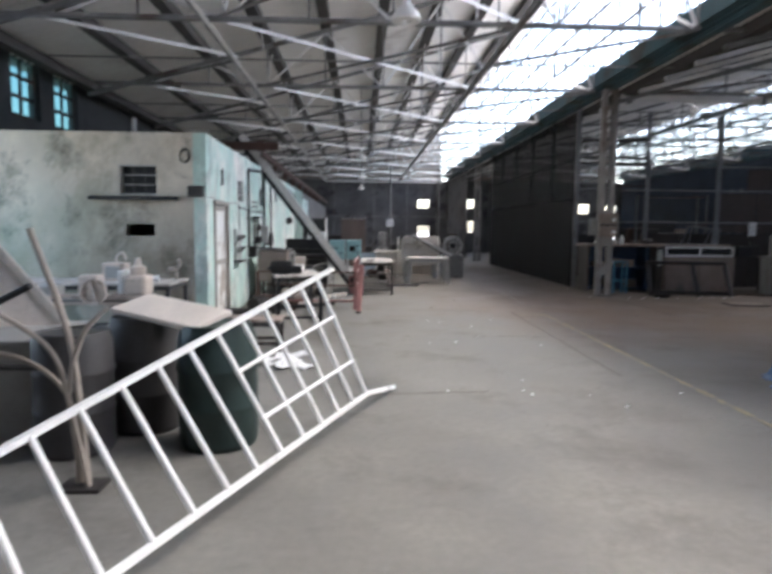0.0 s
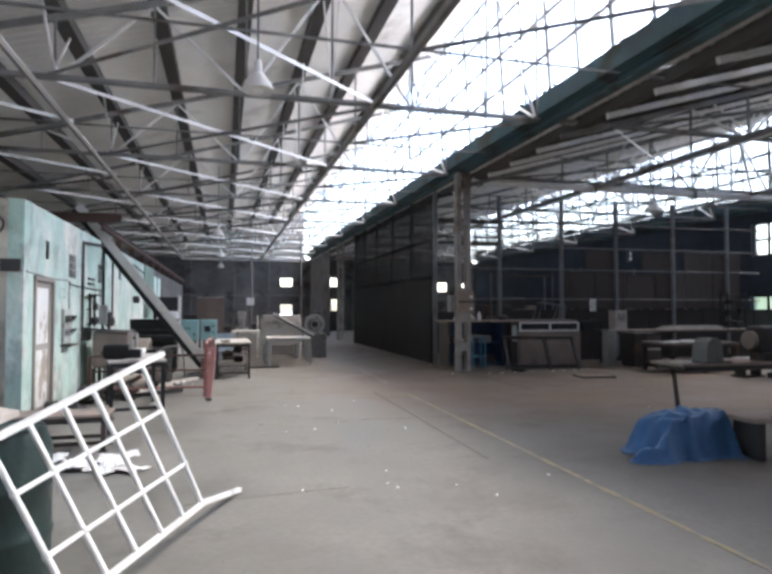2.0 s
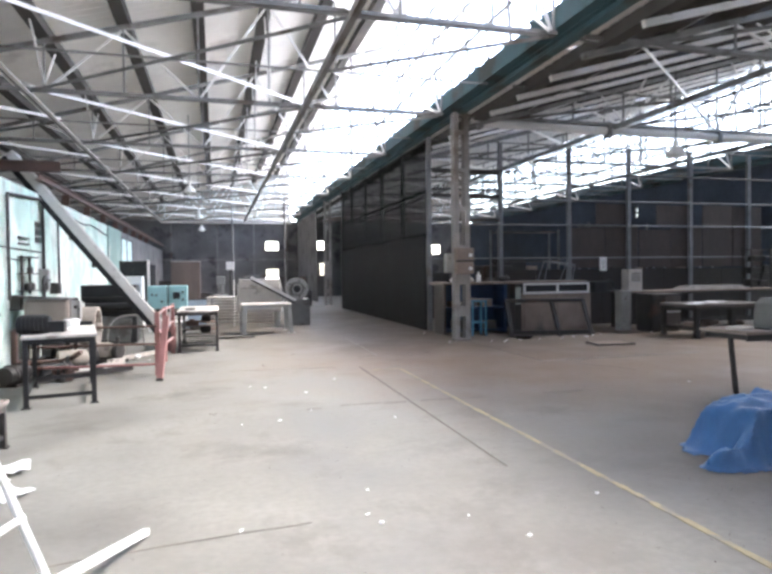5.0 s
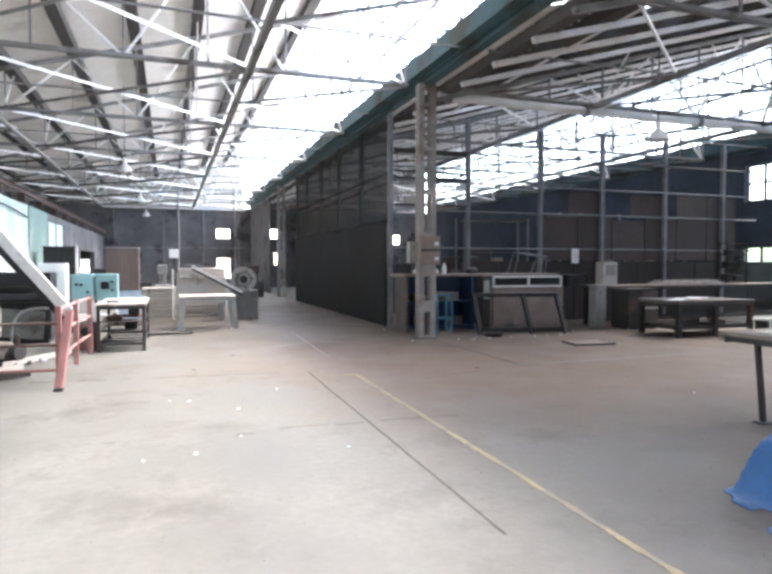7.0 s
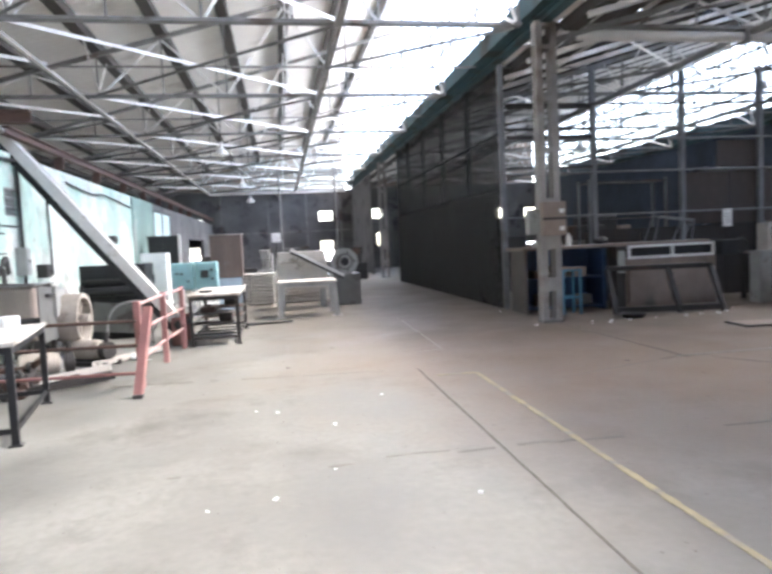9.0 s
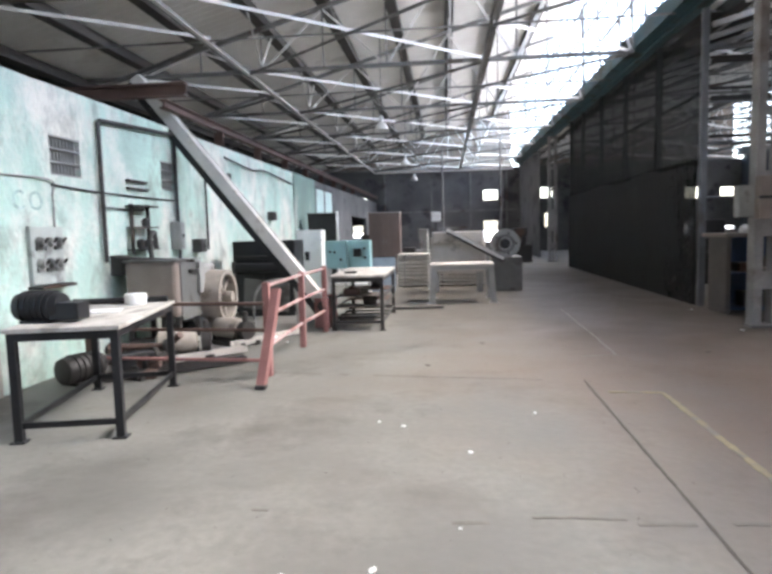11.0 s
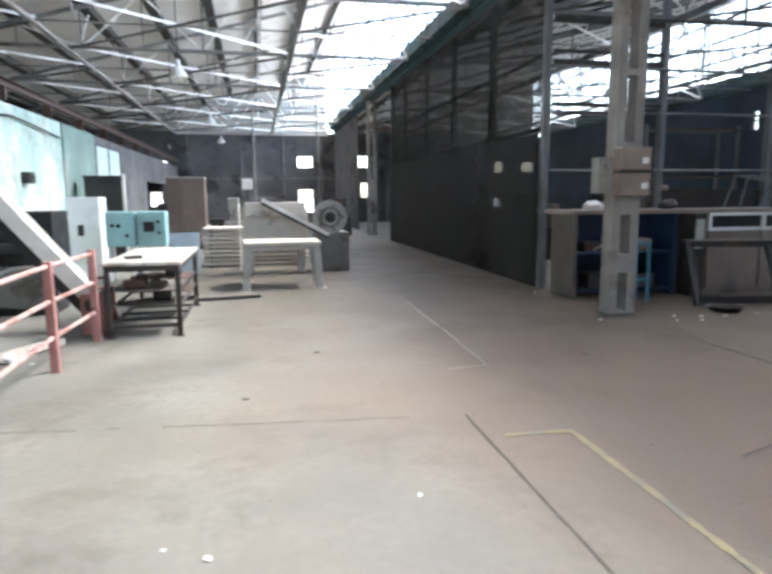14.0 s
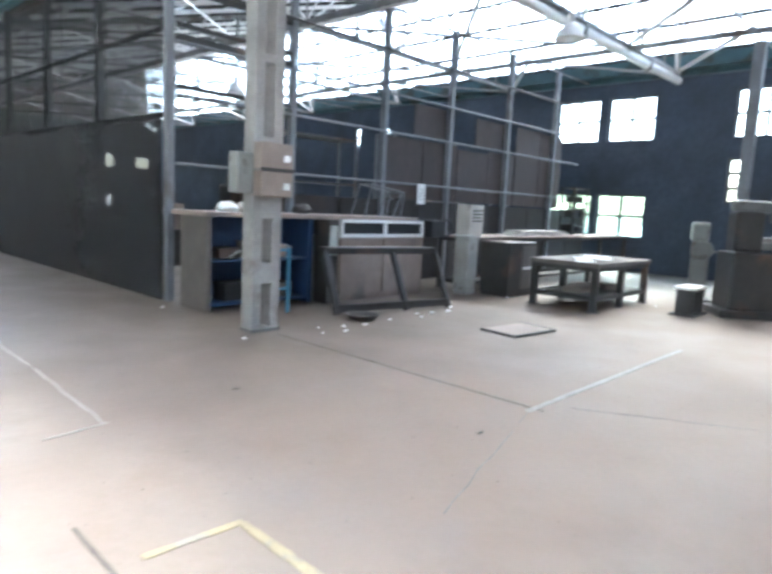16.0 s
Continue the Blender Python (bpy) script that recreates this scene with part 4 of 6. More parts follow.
solid("rolled_paper", b2, PAPER, "roll of white paper on a workbench", "paper roll", at=(-3.0, 8.75, .84), rz=12, smooth=True)
gk = thing("valve_cluster", "dusty cluster of pipe fittings on a workbench", "fittings", (-2.72, 9.2, .84))
b2 = bmesh.new()
tube(b2, arc_points([(0, 0, 0), (0, 0, .15), (.06, -.03, .22), (.05, -.06, .30)]), .03)
part("pipe", b2, ROPE, gk, smooth=True)
b2 = bmesh.new()
lathe(b2, [(.05, 0), (.07, .02), (.07, .05), (.04, .07)], 12, (-.06, 0, .12))
part("flange", b2, ROPE, gk, smooth=True)

# things fixed to the grey wall
for nm, lab, cat, bx_ in (("junction_box", "dark metal junction box high on the grey wall", "junction box", (-2.69, -2.45, BLOCK_Y - .09, BLOCK_Y, 2.09, 2.26)),):
    solid(nm, B(bx_, bev=.008), STEEL_DARK, lab, cat)
lr = thing("lifting_ring", "dark iron ring on a plate on the grey wall", "ring", (-2.73, BLOCK_Y - .02, 2.72))
b2 = bmesh.new()
tube(b2, [(.07 * math.cos(a / 12 * 6.283), -.03, .10 * math.sin(a / 12 * 6.283)) for a in range(13)], .016)
part("ring", b2, STEEL_DARK, lr, smooth=True)
part("plate", B((-.04, .04, -.012, .02, -.05, .05)), GREY_WALL, lr)
rl = thing("roof_post", "short pale pipe post on the block's roof edge", "post", (-3.6, 10.1, BLOCK_H - .02))
b2 = bmesh.new()
rod(b2, (0, 0, 0), (0, 0, .28), .04)
part("pipe", b2, STEEL, rl, smooth=True)

steel_bench("low_bench", "low dark bench with a worn grey-brown top", "bench", -2.35, -1.05, 8.0, 8.45, .42, GREY_BOARD, STEEL_DARK, low=.08)

# white sheets strewn on the floor
rs = random.Random(3)
for k in range(14):
    b2 = bmesh.new()
    nx, ny = 5, 4
    w, h = rs.uniform(.16, .36), rs.uniform(.12, .26)
    vs = [[b2.verts.new(((i / nx - .5) * w, (j / ny - .5) * h, .006 + max(0, rs.gauss(.012, .012)))) for j in range(ny + 1)] for i in range(nx + 1)]
    for i in range(nx):
        for j in range(ny):
            b2.faces.new((vs[i][j], vs[i + 1][j], vs[i + 1][j + 1], vs[i][j + 1]))
    r_ = bmesh.ops.extrude_face_region(b2, geom=b2.faces[:])
    bmesh.ops.translate(b2, verts=[v for v in r_["geom"] if isinstance(v, bmesh.types.BMVert)], vec=(0, 0, .003))
    solid("paper_sheet", b2, PAPER, "crumpled white sheet lying on the floor", "paper", "loose white sheets", at=(-1.12 + rs.uniform(-.5, .45), 7.3 + rs.uniform(-.28, .4), .003 * k), rz=rs.uniform(0, 180))

# ---- black table and the things on it ----
steel_bench("work_table", "black angle-iron table with a pale dusty top", "table", -1.53, -.77, 10.19, 11.75, .83, TOP_WOOD, BLACK_METAL, leg=.055, low=.10, rz=11)
mo = thing("electric_motor", "dark electric motor lying on a work table", "motor", (-1.32, 10.48, .83))
b2 = bmesh.new()
m_ = Matrix.Rotation(radians(90), 4, 'Y')
lathe(b2, [(.05, -.2), (.10, -.19), (.11, -.15), (.11, .12), (.10, .16), (.03, .17)], 20, (0, 0, .115), m_)
part("housing", b2, BLACK_METAL, mo, smooth=True)
for k in range(6):
    b2 = bmesh.new()
    lathe(b2, [(.117, -.012), (.122, -.012), (.122, .0), (.117, .0)], 20, (-.12 + .045 * k, 0, .115), m_)
    part("fin", b2, BLACK_METAL, mo)
part("terminal_box", B((.10, .33, -.09, .07, .02, .15), bev=.01), BLACK_METAL, mo)
part("foot", B((-.13, .10, -.1, .1, 0, .02)), BLACK_METAL, mo)
b2 = bmesh.new()
rod(b2, (.16, 0, .115), (.25, 0, .115), .02)
part("shaft", b2, STEEL, mo, smooth=True)
wb = thing("plastic_tub", "white plastic tub on a work table", "tub", (-1.14, 11.52, .83))
b2 = bmesh.new()
lathe(b2, [(.085, 0), (.095, .012), (.10, .085), (.095, .10), (.001, .104)], 20)
part("body", b2, WHITE_METAL, wb, smooth=True)
b2 = bmesh.new()
rod(b2, (-.42, 0, .03), (.42, 0, .03), .028)
solid("iron_pipe", b2, BLACK_METAL, "short black iron pipe lying on a table", "pipe", at=(-1.32, 11.58, .832), rz=14, smooth=True)
b2 = B((-.18, .18, -.12, .12, 0, .012))
solid("flat_sheet", b2, PAPER, "thin pale sheet lying on a table", "sheet", at=(-1.2, 11.0, .832), rz=20)


# ---- red guard rail ----
rr = thing("guard_rail", "faded red guard rail with one post bent over", "railing", (-.05, 12.1, 0))
for x, y in ((-.05, .06), (-.06, 1.6), (0.0, 2.76)):
    part("post", B((x - .035, x + .035, y - .035, y + .035, 0, .96), bev=.006), RED, rr)
b2 = bmesh.new()
bar(b2, (.02, -.45, .03), (.09, -.05, .90), .085, .065)
part("bent_post", b2, RED, rr, "bent red post leaning outward")
part("shoe", B((-.03, .07, -.51, -.41, 0, .04), bev=.01), STEEL_DARK, rr)
for z in (.92, .62, .31):
    b2 = bmesh.new()
    rod(b2, (-.05, .06, z), (-.06, 1.6, z), .02)
    rod(b2, (-.06, 1.6, z), (0, 2.76, z), .02)
    part("rail", b2, WORN_RED, rr, "worn pale red rail", smooth=True)
for z, x in ((.755, -2.0), (.49, -1.9), (.185, -2.1)):
    b2 = bmesh.new()
    rod(b2, (-.05, -.05, z), (x, .12, z), .018)
    part("side_rail", b2, RUST if z > .3 else RED, rr, smooth=True)
part("side_post", B((-2.02, -1.95, .06, .13, 0, .75)), RUST, rr)

# ---- inclined chute ----
ch = thing("conveyor_chute", "long grey steel chute sloping down from the wall beam", "conveyor", (-.17, 15.48, 0))
top, low = Vector((-2.68, -.2, 3.86)), Vector((.02, .05, .35))
b2 = bmesh.new()
bar(b2, top, low, .24, .05, up=(0, 0, 1))
part("pan", b2, CHUTE, ch)
nrm = Vector((.79, 0, .61))
for s in (-1, 1):
    b2 = bmesh.new()
    o = Vector((0, s * .13, .0)) - nrm * .05
    bar(b2, top + o, low + o, .02, .16)
    part("side_plate", b2, CHUTE, ch)
# belt made thick and black so that it also gives the chute's shadow side
b2 = bmesh.new()
o = -nrm * .185
bar(b2, top + o, low + o, .25, .11)
part("return_belt", b2, BLACK_METAL, ch, "black rubber belt, thickened for the chute's shaded underside")
b2 = bmesh.new()
rod(b2, (.0, -.22, .33), (.0, .30, .33), .09, 18)
part("tail_drum", b2, BLACK_METAL, ch, smooth=True)
for y in (-.24, .32):
    part("bearing_stand", B((-.12, .12, y - .02, y + .02, 0, .45), bev=.005), RED, ch)
    b2 = bmesh.new()
    lathe(b2, [(.001, -.02), (.075, -.02), (.075, .02), (.001, .02)], 14, (0, y - .02, .33), Matrix.Rotation(radians(90), 4, 'X'))
    part("bearing", b2, STEEL_DARK, ch)

# ---- on and along the green wall ----
sw = thing("switchboard", "grey switchboard with rows of old switches on the green wall", "switchboard", (GREEN_X + .0, 12.12, 1.29))
part("board", B((0, .05, -.26, .26, -.30, .29), bev=.008), PALE_SWITCH, sw)
for j in range(2):
    for k in range(3):
        b2 = bmesh.new()
        lathe(b2, [(.055, 0), (.055, .03), (.042, .05), (.04, .07)], 14, (.05, -.145 + .145 * k, -.09 + .22 * j), Matrix.Rotation(radians(90), 4, 'Y'))
        box(b2, .05, .075, -.20 + .145 * k, -.09 + .145 * k, -.17 + .22 * j, -.12 + .22 * j)
        s_ = part("switch", b2, DARK_MACHINE if (j + k) % 2 else GREY_MACHINE, sw, smooth=True)
        b3 = bmesh.new()
        rod(b3, (.12, -.145 + .145 * k, -.09 + .22 * j), (.16, -.145 + .145 * k, -.05 + .22 * j), .012)
        part("lever", b3, STEEL_DARK, s_)
part("shelf", B((0, .16, -.28, .28, -.34, -.31)), STEEL_DARK, sw)


def wall_pipe(name, pts, r, material, label):
    b2 = bmesh.new()
    tube(b2, pts, r, 8)
    return solid(name, b2, material, label, "pipe", smooth=True)


gxp = GREEN_X + .05
wall_pipe("conduit_pipe", [(gxp, 13.2, 1.15), (gxp, 13.2, 2.80), (gxp, 13.24, 2.84), (gxp, 15.2, 2.97)], .027, STEEL_DARK, "dark steel conduit bent round a wall bay")
wall_pipe("conduit_pipe", [(gxp, 15.25, .9), (gxp, 15.25, 3.05)], .028, STEEL_DARK, "dark upright conduit on the green wall")
wall_pipe("cable", arc_points([(gxp - .03, 12.3, 2.02), (gxp - .03, 13.2, 1.99), (gxp - .03, 15.2, 1.98)]), .012, RUBBER, "thin black cable across the green wall")
wall_pipe("cable", arc_points([(gxp - .03, 9.9, 2.10), (gxp - .03, 11.2, 2.06), (gxp - .03, 12.25, 2.07), (gxp - .03, 12.30, 1.9), (gxp - .03, 12.3, 1.58)]), .010, GREY_MACHINE, "thin grey cable across the green wall")
wall_pipe("cable", arc_points([(gxp - .03, 13.2, 1.82), (gxp - .03, 13.9, 1.80), (gxp - .03, 14.3, 1.82)]), .012, RUBBER, "thin black cable across the green wall")
wall_pipe("conduit_pipe", [(gxp, 16.4, 1.2), (gxp, 16.4, 2.75), (gxp, 16.45, 2.78)], .02, STEEL_DARK, "thin dark conduit on the green wall")
wall_pipe("cable", arc_points([(gxp, 17.4, 2.88), (gxp, 19.0, 2.80), (gxp, 20.0, 2.86), (gxp, 22.4, 2.74)]), .018, RUBBER, "sagging black cable along the wall top")
rk = thing("pipe_rack", "dark steel rack with fittings on the green wall", "rack", (GREEN_X, 14.05, 1.22))
for y in (-.22, .22):
    part("upright", B((.04, .08, y - .02, y + .02, 0, .66)), STEEL_DARK, rk)
for z in (.05, .34, .62):
    part("shelf", B((.0, .2, -.26, .26, z, z + .02)), STEEL_DARK, rk)
for y, z, r in ((-.1, .13, .06), (.12, .13, .06), (.05, .41, .05)):
    b2 = bmesh.new()
    lathe(b2, [(r * .6, 0), (r, .02), (r, .10), (r * .5, .13)], 12, (.11, y, z - .06))
    part("fitting", b2, STEEL_DARK, rk, smooth=True)
for y, z, dz, dy, lab, m_ in ((15.15, 1.45, .42, .16, "tall grey fuse box on the green wall", GREY_MACHINE), (15.95, 1.28, .22, .24, "dark square switch box on the green wall", STEEL_DARK), (13.45, 1.1, .25, .2, "dark pump switch on the green wall", STEEL_DARK), (20.3, 1.85, .2, .25, "dark bracket box on the green wall", STEEL_DARK)):
    s_ = thing("fuse_box", lab, "fuse box", (GREEN_X, y, z))
    part("case", B((0, .15, -dy / 2, dy / 2, -dz / 2, dz / 2), bev=.01), m_, s_)
    part("door", B((.15, .16, -dy / 2 + .015, dy / 2 - .015, -dz / 2 + .015, dz / 2 - .015)), m_, s_)
    part("knob", B((.16, .18, -.02, .02, -.02, .02)), STEEL_DARK, s_)
for y, w in ((10.95, .10), (17.7, .2)):
    solid("wall_slot", B((GREEN_X, GREEN_X + .02, y - w / 2, y + w / 2, 2.35, 2.62)), STEEL_DARK, "narrow dark vent plate on the green wall", "vent plate")

# grey machine with a flywheel
gm = thing("press_machine", "grey belt-driven machine with a large spoked flywheel", "machine", (-1.85, 13.9, 0))
part("base", B((-.38, .38, -.6, .6, 0, .12), bev=.01), GREY_MACHINE, gm)
part("tank", B((-.36, .30, -.62, .06, .45, 1.14), bev=.05), GREY_BOARD, gm, "dusty brownish tank side")
part("side_plate", B((.302, .318, -.52, .10, .40, 1.12), bev=.004), DARK_MACHINE, gm)
part("clamp", B((.318, .36, -.30, -.06, .98, 1.02)), STEEL_DARK, gm)
part("frame", B((-.30, .32, .12, .62, .12, 1.05), bev=.04), GREY_MACHINE, gm)
part("lid", B((-.37, .32, -.64, .10, 1.14, 1.155)), DARK_MACHINE, gm)
b2 = bmesh.new()
rod(b2, (-.42, -.66, 1.20), (.36, -.20, 1.13), .02)
part("lid_bar", b2, STEEL_DARK, gm, smooth=True)
part("bracket", B((.30, .36, -.05, .12, .7, 1.10)), GREY_MACHINE, gm)
for y in (-.56, 0.0):
    part("leg", B((.24, .30, y - .03, y + .03, .12, .45)), STEEL_DARK, gm)
    part("leg", B((-.36, -.30, y - .03, y + .03, .12, .45)), STEEL_DARK, gm)
b2 = bmesh.new()
lathe(b2, [(.001, .10), (.33, .10), (.36, .14), (.36, .38), (.34, .40), (.30, .40), (.30, .36), (.001, .36)], 32, (0, .40, .60), Matrix.Rotation(radians(90), 4, 'Y'))
part("drum_casing", b2, GREY_MACHINE, gm, "dusty grey drum casing behind the wheel", smooth=True)
wheel(gm, (.42, .40, .60), .37, .30, DUSTY, 6, 'X', .06, "flywheel")
b2 = bmesh.new()
rod(b2, (.2, .40, .60), (.58, .40, .60), .04)
part("axle", b2, STEEL, gm, smooth=True)
b2 = bmesh.new()
tube(b2, arc_points([(-.1, -.4, 1.18), (-.1, -.42, 1.42), (-.1, -.30, 1.5), (-.1, -.26, 1.3)]), .03)
part("pipe", b2, STEEL_DARK, gm, smooth=True)
for k, (x, y, lab) in enumerate(((-1.38, 13.0, "small pump with a pinkish housing on a steel skid"), (-1.12, 13.95, "small pump motor lying on a steel skid"))):
    pm = thing("pump", lab, "pump", (x, y, 0), 20 - 50 * k)
    part("skid", B((-.35, .35, -.16, -.10, 0, .06), (-.35, .35, .10, .16, 0, .06)), STEEL_DARK, pm)
    b2 = bmesh.new()
    lathe(b2, [(.06, -.25), (.13, -.22), (.14, -.16), (.14, .14), (.11, .2), (.05, .22)], 20, (-.05, 0, .21), Matrix.Rotation(radians(90), 4, 'Y'))
    part("motor", b2, DUSTY, pm, smooth=True)
    b2 = bmesh.new()
    lathe(b2, [(.05, -.06), (.12, -.05), (.12, .05), (.05, .06)], 18, (.26, 0, .2), Matrix.Rotation(radians(90), 4, 'Y'))
    part("impeller_case", b2, STEEL_DARK, pm, smooth=True)
    b2 = bmesh.new()
    rod(b2, (.26, 0, .28), (.26, 0, .45), .035)
    part("outlet", b2, STEEL_DARK, pm, smooth=True)
    part("saddle", B((-.2, .12, -.1, .1, .05, .10)), STEEL_DARK, pm)
fp = thing("pipe_assembly", "low assembly of rusty pipes and flanges on the floor", "pipes", (-1.75, 12.55, 0))
for pts in (((-.5, -.3, .12), (0, -.2, .12), (.5, -.1, .12)), ((-.4, .2, .2), (.2, .25, .2), (.5, .1, .35)), ((-.3, -.5, .08), (-.2, 0, .08), (-.25, .5, .08))):
    b2 = bmesh.new()
    tube(b2, arc_points(pts), .04)
    part("pipe", b2, RUST, fp, smooth=True)
for x, y, z in ((-.4, -.28, .12), (.4, -.12, .12), (.3, .2, .2)):
    b2 = bmesh.new()
    lathe(b2, [(.001, -.02), (.09, -.02), (.09, .02), (.001, .02)], 14, (x, y, z), Matrix.Rotation(radians(80), 4, 'Y'))
    part("flange", b2, STEEL_DARK, fp)
for x in (-.3, .35):
    part("support", B((x - .05, x + .05, -.3, .35, 0, .08)), STEEL_DARK, fp)
rs = random.Random(9)
for k in range(26):
    x, y = rs.uniform(-2.2, -1.25), rs.uniform(11.9, 14.9)
    ms = thing("scrap_part", "oily dark machine part lying on the floor", "machine part", (x, y, 0), rs.uniform(0, 180), group="machine parts along the green wall")
    w, h = rs.uniform(.08, .18), rs.uniform(.08, .22) * (1.5 if x < -1.7 else 1)
    part("block", B((-w, w, -w * .5, w * .5, 0, h), bev=.02), (STEEL_DARK, RUST, BLACK_METAL)[k % 3], ms)
    b2 = bmesh.new()
    rod(b2, (-w * 1.2, 0, h * .6), (w * 1.3, 0, h * .6), .03 + .02 * rs.random(), 12)
    part("shaft", b2, RUST if k % 2 else STEEL_DARK, ms, smooth=True)
    b2 = bmesh.new()
    lathe(b2, [(.001, -.02), (h * .5, -.02), (h * .5, .02), (.001, .02)], 16, (w * 1.15, 0, h * .6), Matrix.Rotation(radians(90), 4, 'Y'))
    part("pulley", b2, STEEL_DARK, ms)
b2 = bmesh.new()
lathe(b2, [(.02, 0), (.055, .02), (.06, .06), (.03, .09)], 12)
solid("plastic_cup", b2, WHITE_METAL, "small white plastic cup on the floor", "cup", at=(-.62, 14.1, 0), smooth=True)
b2 = bmesh.new()
tube(b2, arc_points([(-.34, 0, 0), (-.33, 0, .38), (-.24, 0, .60), (-.06, 0, .70), (.22, 0, .71), (.30, 0, .66)]), .022)
tube(b2, [(.30, 0, .66), (.33, 0, .33), (.35, 0, 0)], .018)
solid("pipe_arch", b2, GREY_MACHINE, "bent grey pipe arch standing on the floor", "pipe", at=(-1.0, 15.6, .0), rz=15, smooth=True)

bc_ = thing("black_cabinet", "low black steel cabinet behind the chute", "cabinet", (-1.45, 16.9, 0))
part("carcass", B((-.55, .55, -.35, .35, .08, 1.32), bev=.012), BLACK_METAL, bc_)
part("door", B((-.52, -.01, -.365, -.35, .12, 1.0)), BLACK_METAL, bc_)
part("door", B((.01, .52, -.365, -.35, .12, 1.0)), BLACK_METAL, bc_)
part("plinth", B((-.5, .5, -.3, .3, 0, .08)), BLACK_METAL, bc_)
part("tray", B((-.5, .5, -.45, -.366, 1.04, 1.07)), STEEL_DARK, bc_)
b2 = bmesh.new()
rod(b2, (-.46, -.45, .86), (.50, -.45, .86), .085, 20)
part("roller", b2, BLACK_METAL, bc_, "shiny black rubber roller", smooth=True)
for x in (-.50, .50):
    part("bracket", B((x - .02, x + .02, -.52, -.366, .74, .98), bev=.005), STEEL_DARK, bc_)
b2 = bmesh.new()
bar(b2, (.08, -.47, .64), (.02, -.40, .12), .80, .02, up=(0, 1, 0))
part("cover", b2, DARK_MACHINE, bc_, "dull grey slanted cover plate")

# ---- further down the hall ----
wc = thing("white_cabinet", "upright white enamelled cabinet with a dark slot", "cabinet", (-1.45, 20.4, 0))
part("carcass", B((-.29, .29, -.26, .26, .05, 1.50), bev=.012), WHITE_METAL, wc)
part("door", B((-.27, .27, -.275, -.26, .1, 1.45)), WHITE_METAL, wc)
part("slot", B((-.10, .0, -.285, -.275, .80, 1.0)), BLACK_METAL, wc)
part("plinth", B((-.26, .26, -.23, .23, 0, .05)), STEEL_DARK, wc)
for k, x in enumerate((-.75, -.22)):
    tc = thing("control_cabinet", "teal control cabinet with black knobs on a pale stand", "control cabinet", (x, 19.9, 0), group="teal control cabinets")
    part("case", B((-.24, .24, -.2, .2, .62, 1.24), bev=.015), TEAL, tc)
    part("face", B((-.21, .21, -.212, -.2, .66, 1.20), bev=.004), TEAL, tc)
    if k:
        part("meter", B((-.13, .05, -.235, -.212, .88, 1.06), bev=.01), BLACK_METAL, tc, "black square meter")
    for j, (dx, dz) in enumerate(((.12, 1.06), (.13, .86)) if k else ((-.12, 1.0), (-.02, .99), (.12, .82))):
        b2 = bmesh.new()
        lathe(b2, [(.034, 0), (.03, .035), (.018, .045)], 12, (dx, -.212, dz), Matrix.Rotation(radians(90), 4, 'X'))
        part("knob", b2, BLACK_METAL, tc, smooth=True)
    for sx in (-.2, .2):
        for sy in (-.16, .16):
            part("leg", B((sx - .02, sx + .02, sy - .02, sy + .02, 0, .62)), STEEL_PALE_LIT, tc)
    part("shelf", B((-.22, .22, -.18, .18, .25, .27)), STEEL_PALE_LIT, tc)
bp = new("metal_sheet")
tagged(bp, "slanted blue-grey sheet leaning on a corrugated stack", "panel")
bp.matrix_basis = pose(.22, 20.6, 0, -14, 0, 0)
part("sheet", B((-.28, .28, -.01, .01, 0, .82)), SLATE, bp)
part("rim", B((-.29, .29, -.015, .015, .82, .84)), STEEL_DARK, bp)
for x, y, w, d_, h, m_, lab in ((-.32, 26.7, 1.05, .5, 2.02, BROWN_WOOD, "tall brown wooden cabinet with a pale top edge"), (-1.75, 23.4, .8, .5, 1.95, BLACK_METAL, "tall black steel cabinet below the bright window")):
    cb = thing("cabinet", lab, "cabinet", (x, y, 0))
    part("carcass", B((-w / 2, w / 2, -d_ / 2, d_ / 2, .06, h), bev=.012), m_, cb)
    for s in (-1, 1):
        part("door", B((min(s * .01, s * (w / 2 - .03)), max(s * .01, s * (w / 2 - .03)), -d_ / 2 - .016, -d_ / 2, .1, h - .06)), m_, cb)
        part("handle", B((s * .05 - .01, s * .05 + .01, -d_ / 2 - .04, -d_ / 2 - .016, h * .5, h * .5 + .12)), STEEL, cb)
    part("plinth", B((-w / 2 + .03, w / 2 - .03, -d_ / 2 + .03, d_ / 2 - .03, 0, .06)), STEEL_DARK, cb)
    part("top_edge", B((-w / 2 - .02, w / 2 + .02, -d_ / 2 - .03, d_ / 2 + .02, h, h + .03)), TOP_WOOD if m_ is BROWN_WOOD else STEEL_DARK, cb)
pp = thing("pale_post", "pale upright pipe beside the black cabinet", "post", (-1.28, 23.0, 0))
b2 = bmesh.new()
rod(b2, (0, 0, 0), (0, 0, 2.0), .035)
part("pipe", b2, STEEL_PALE_LIT, pp, smooth=True)


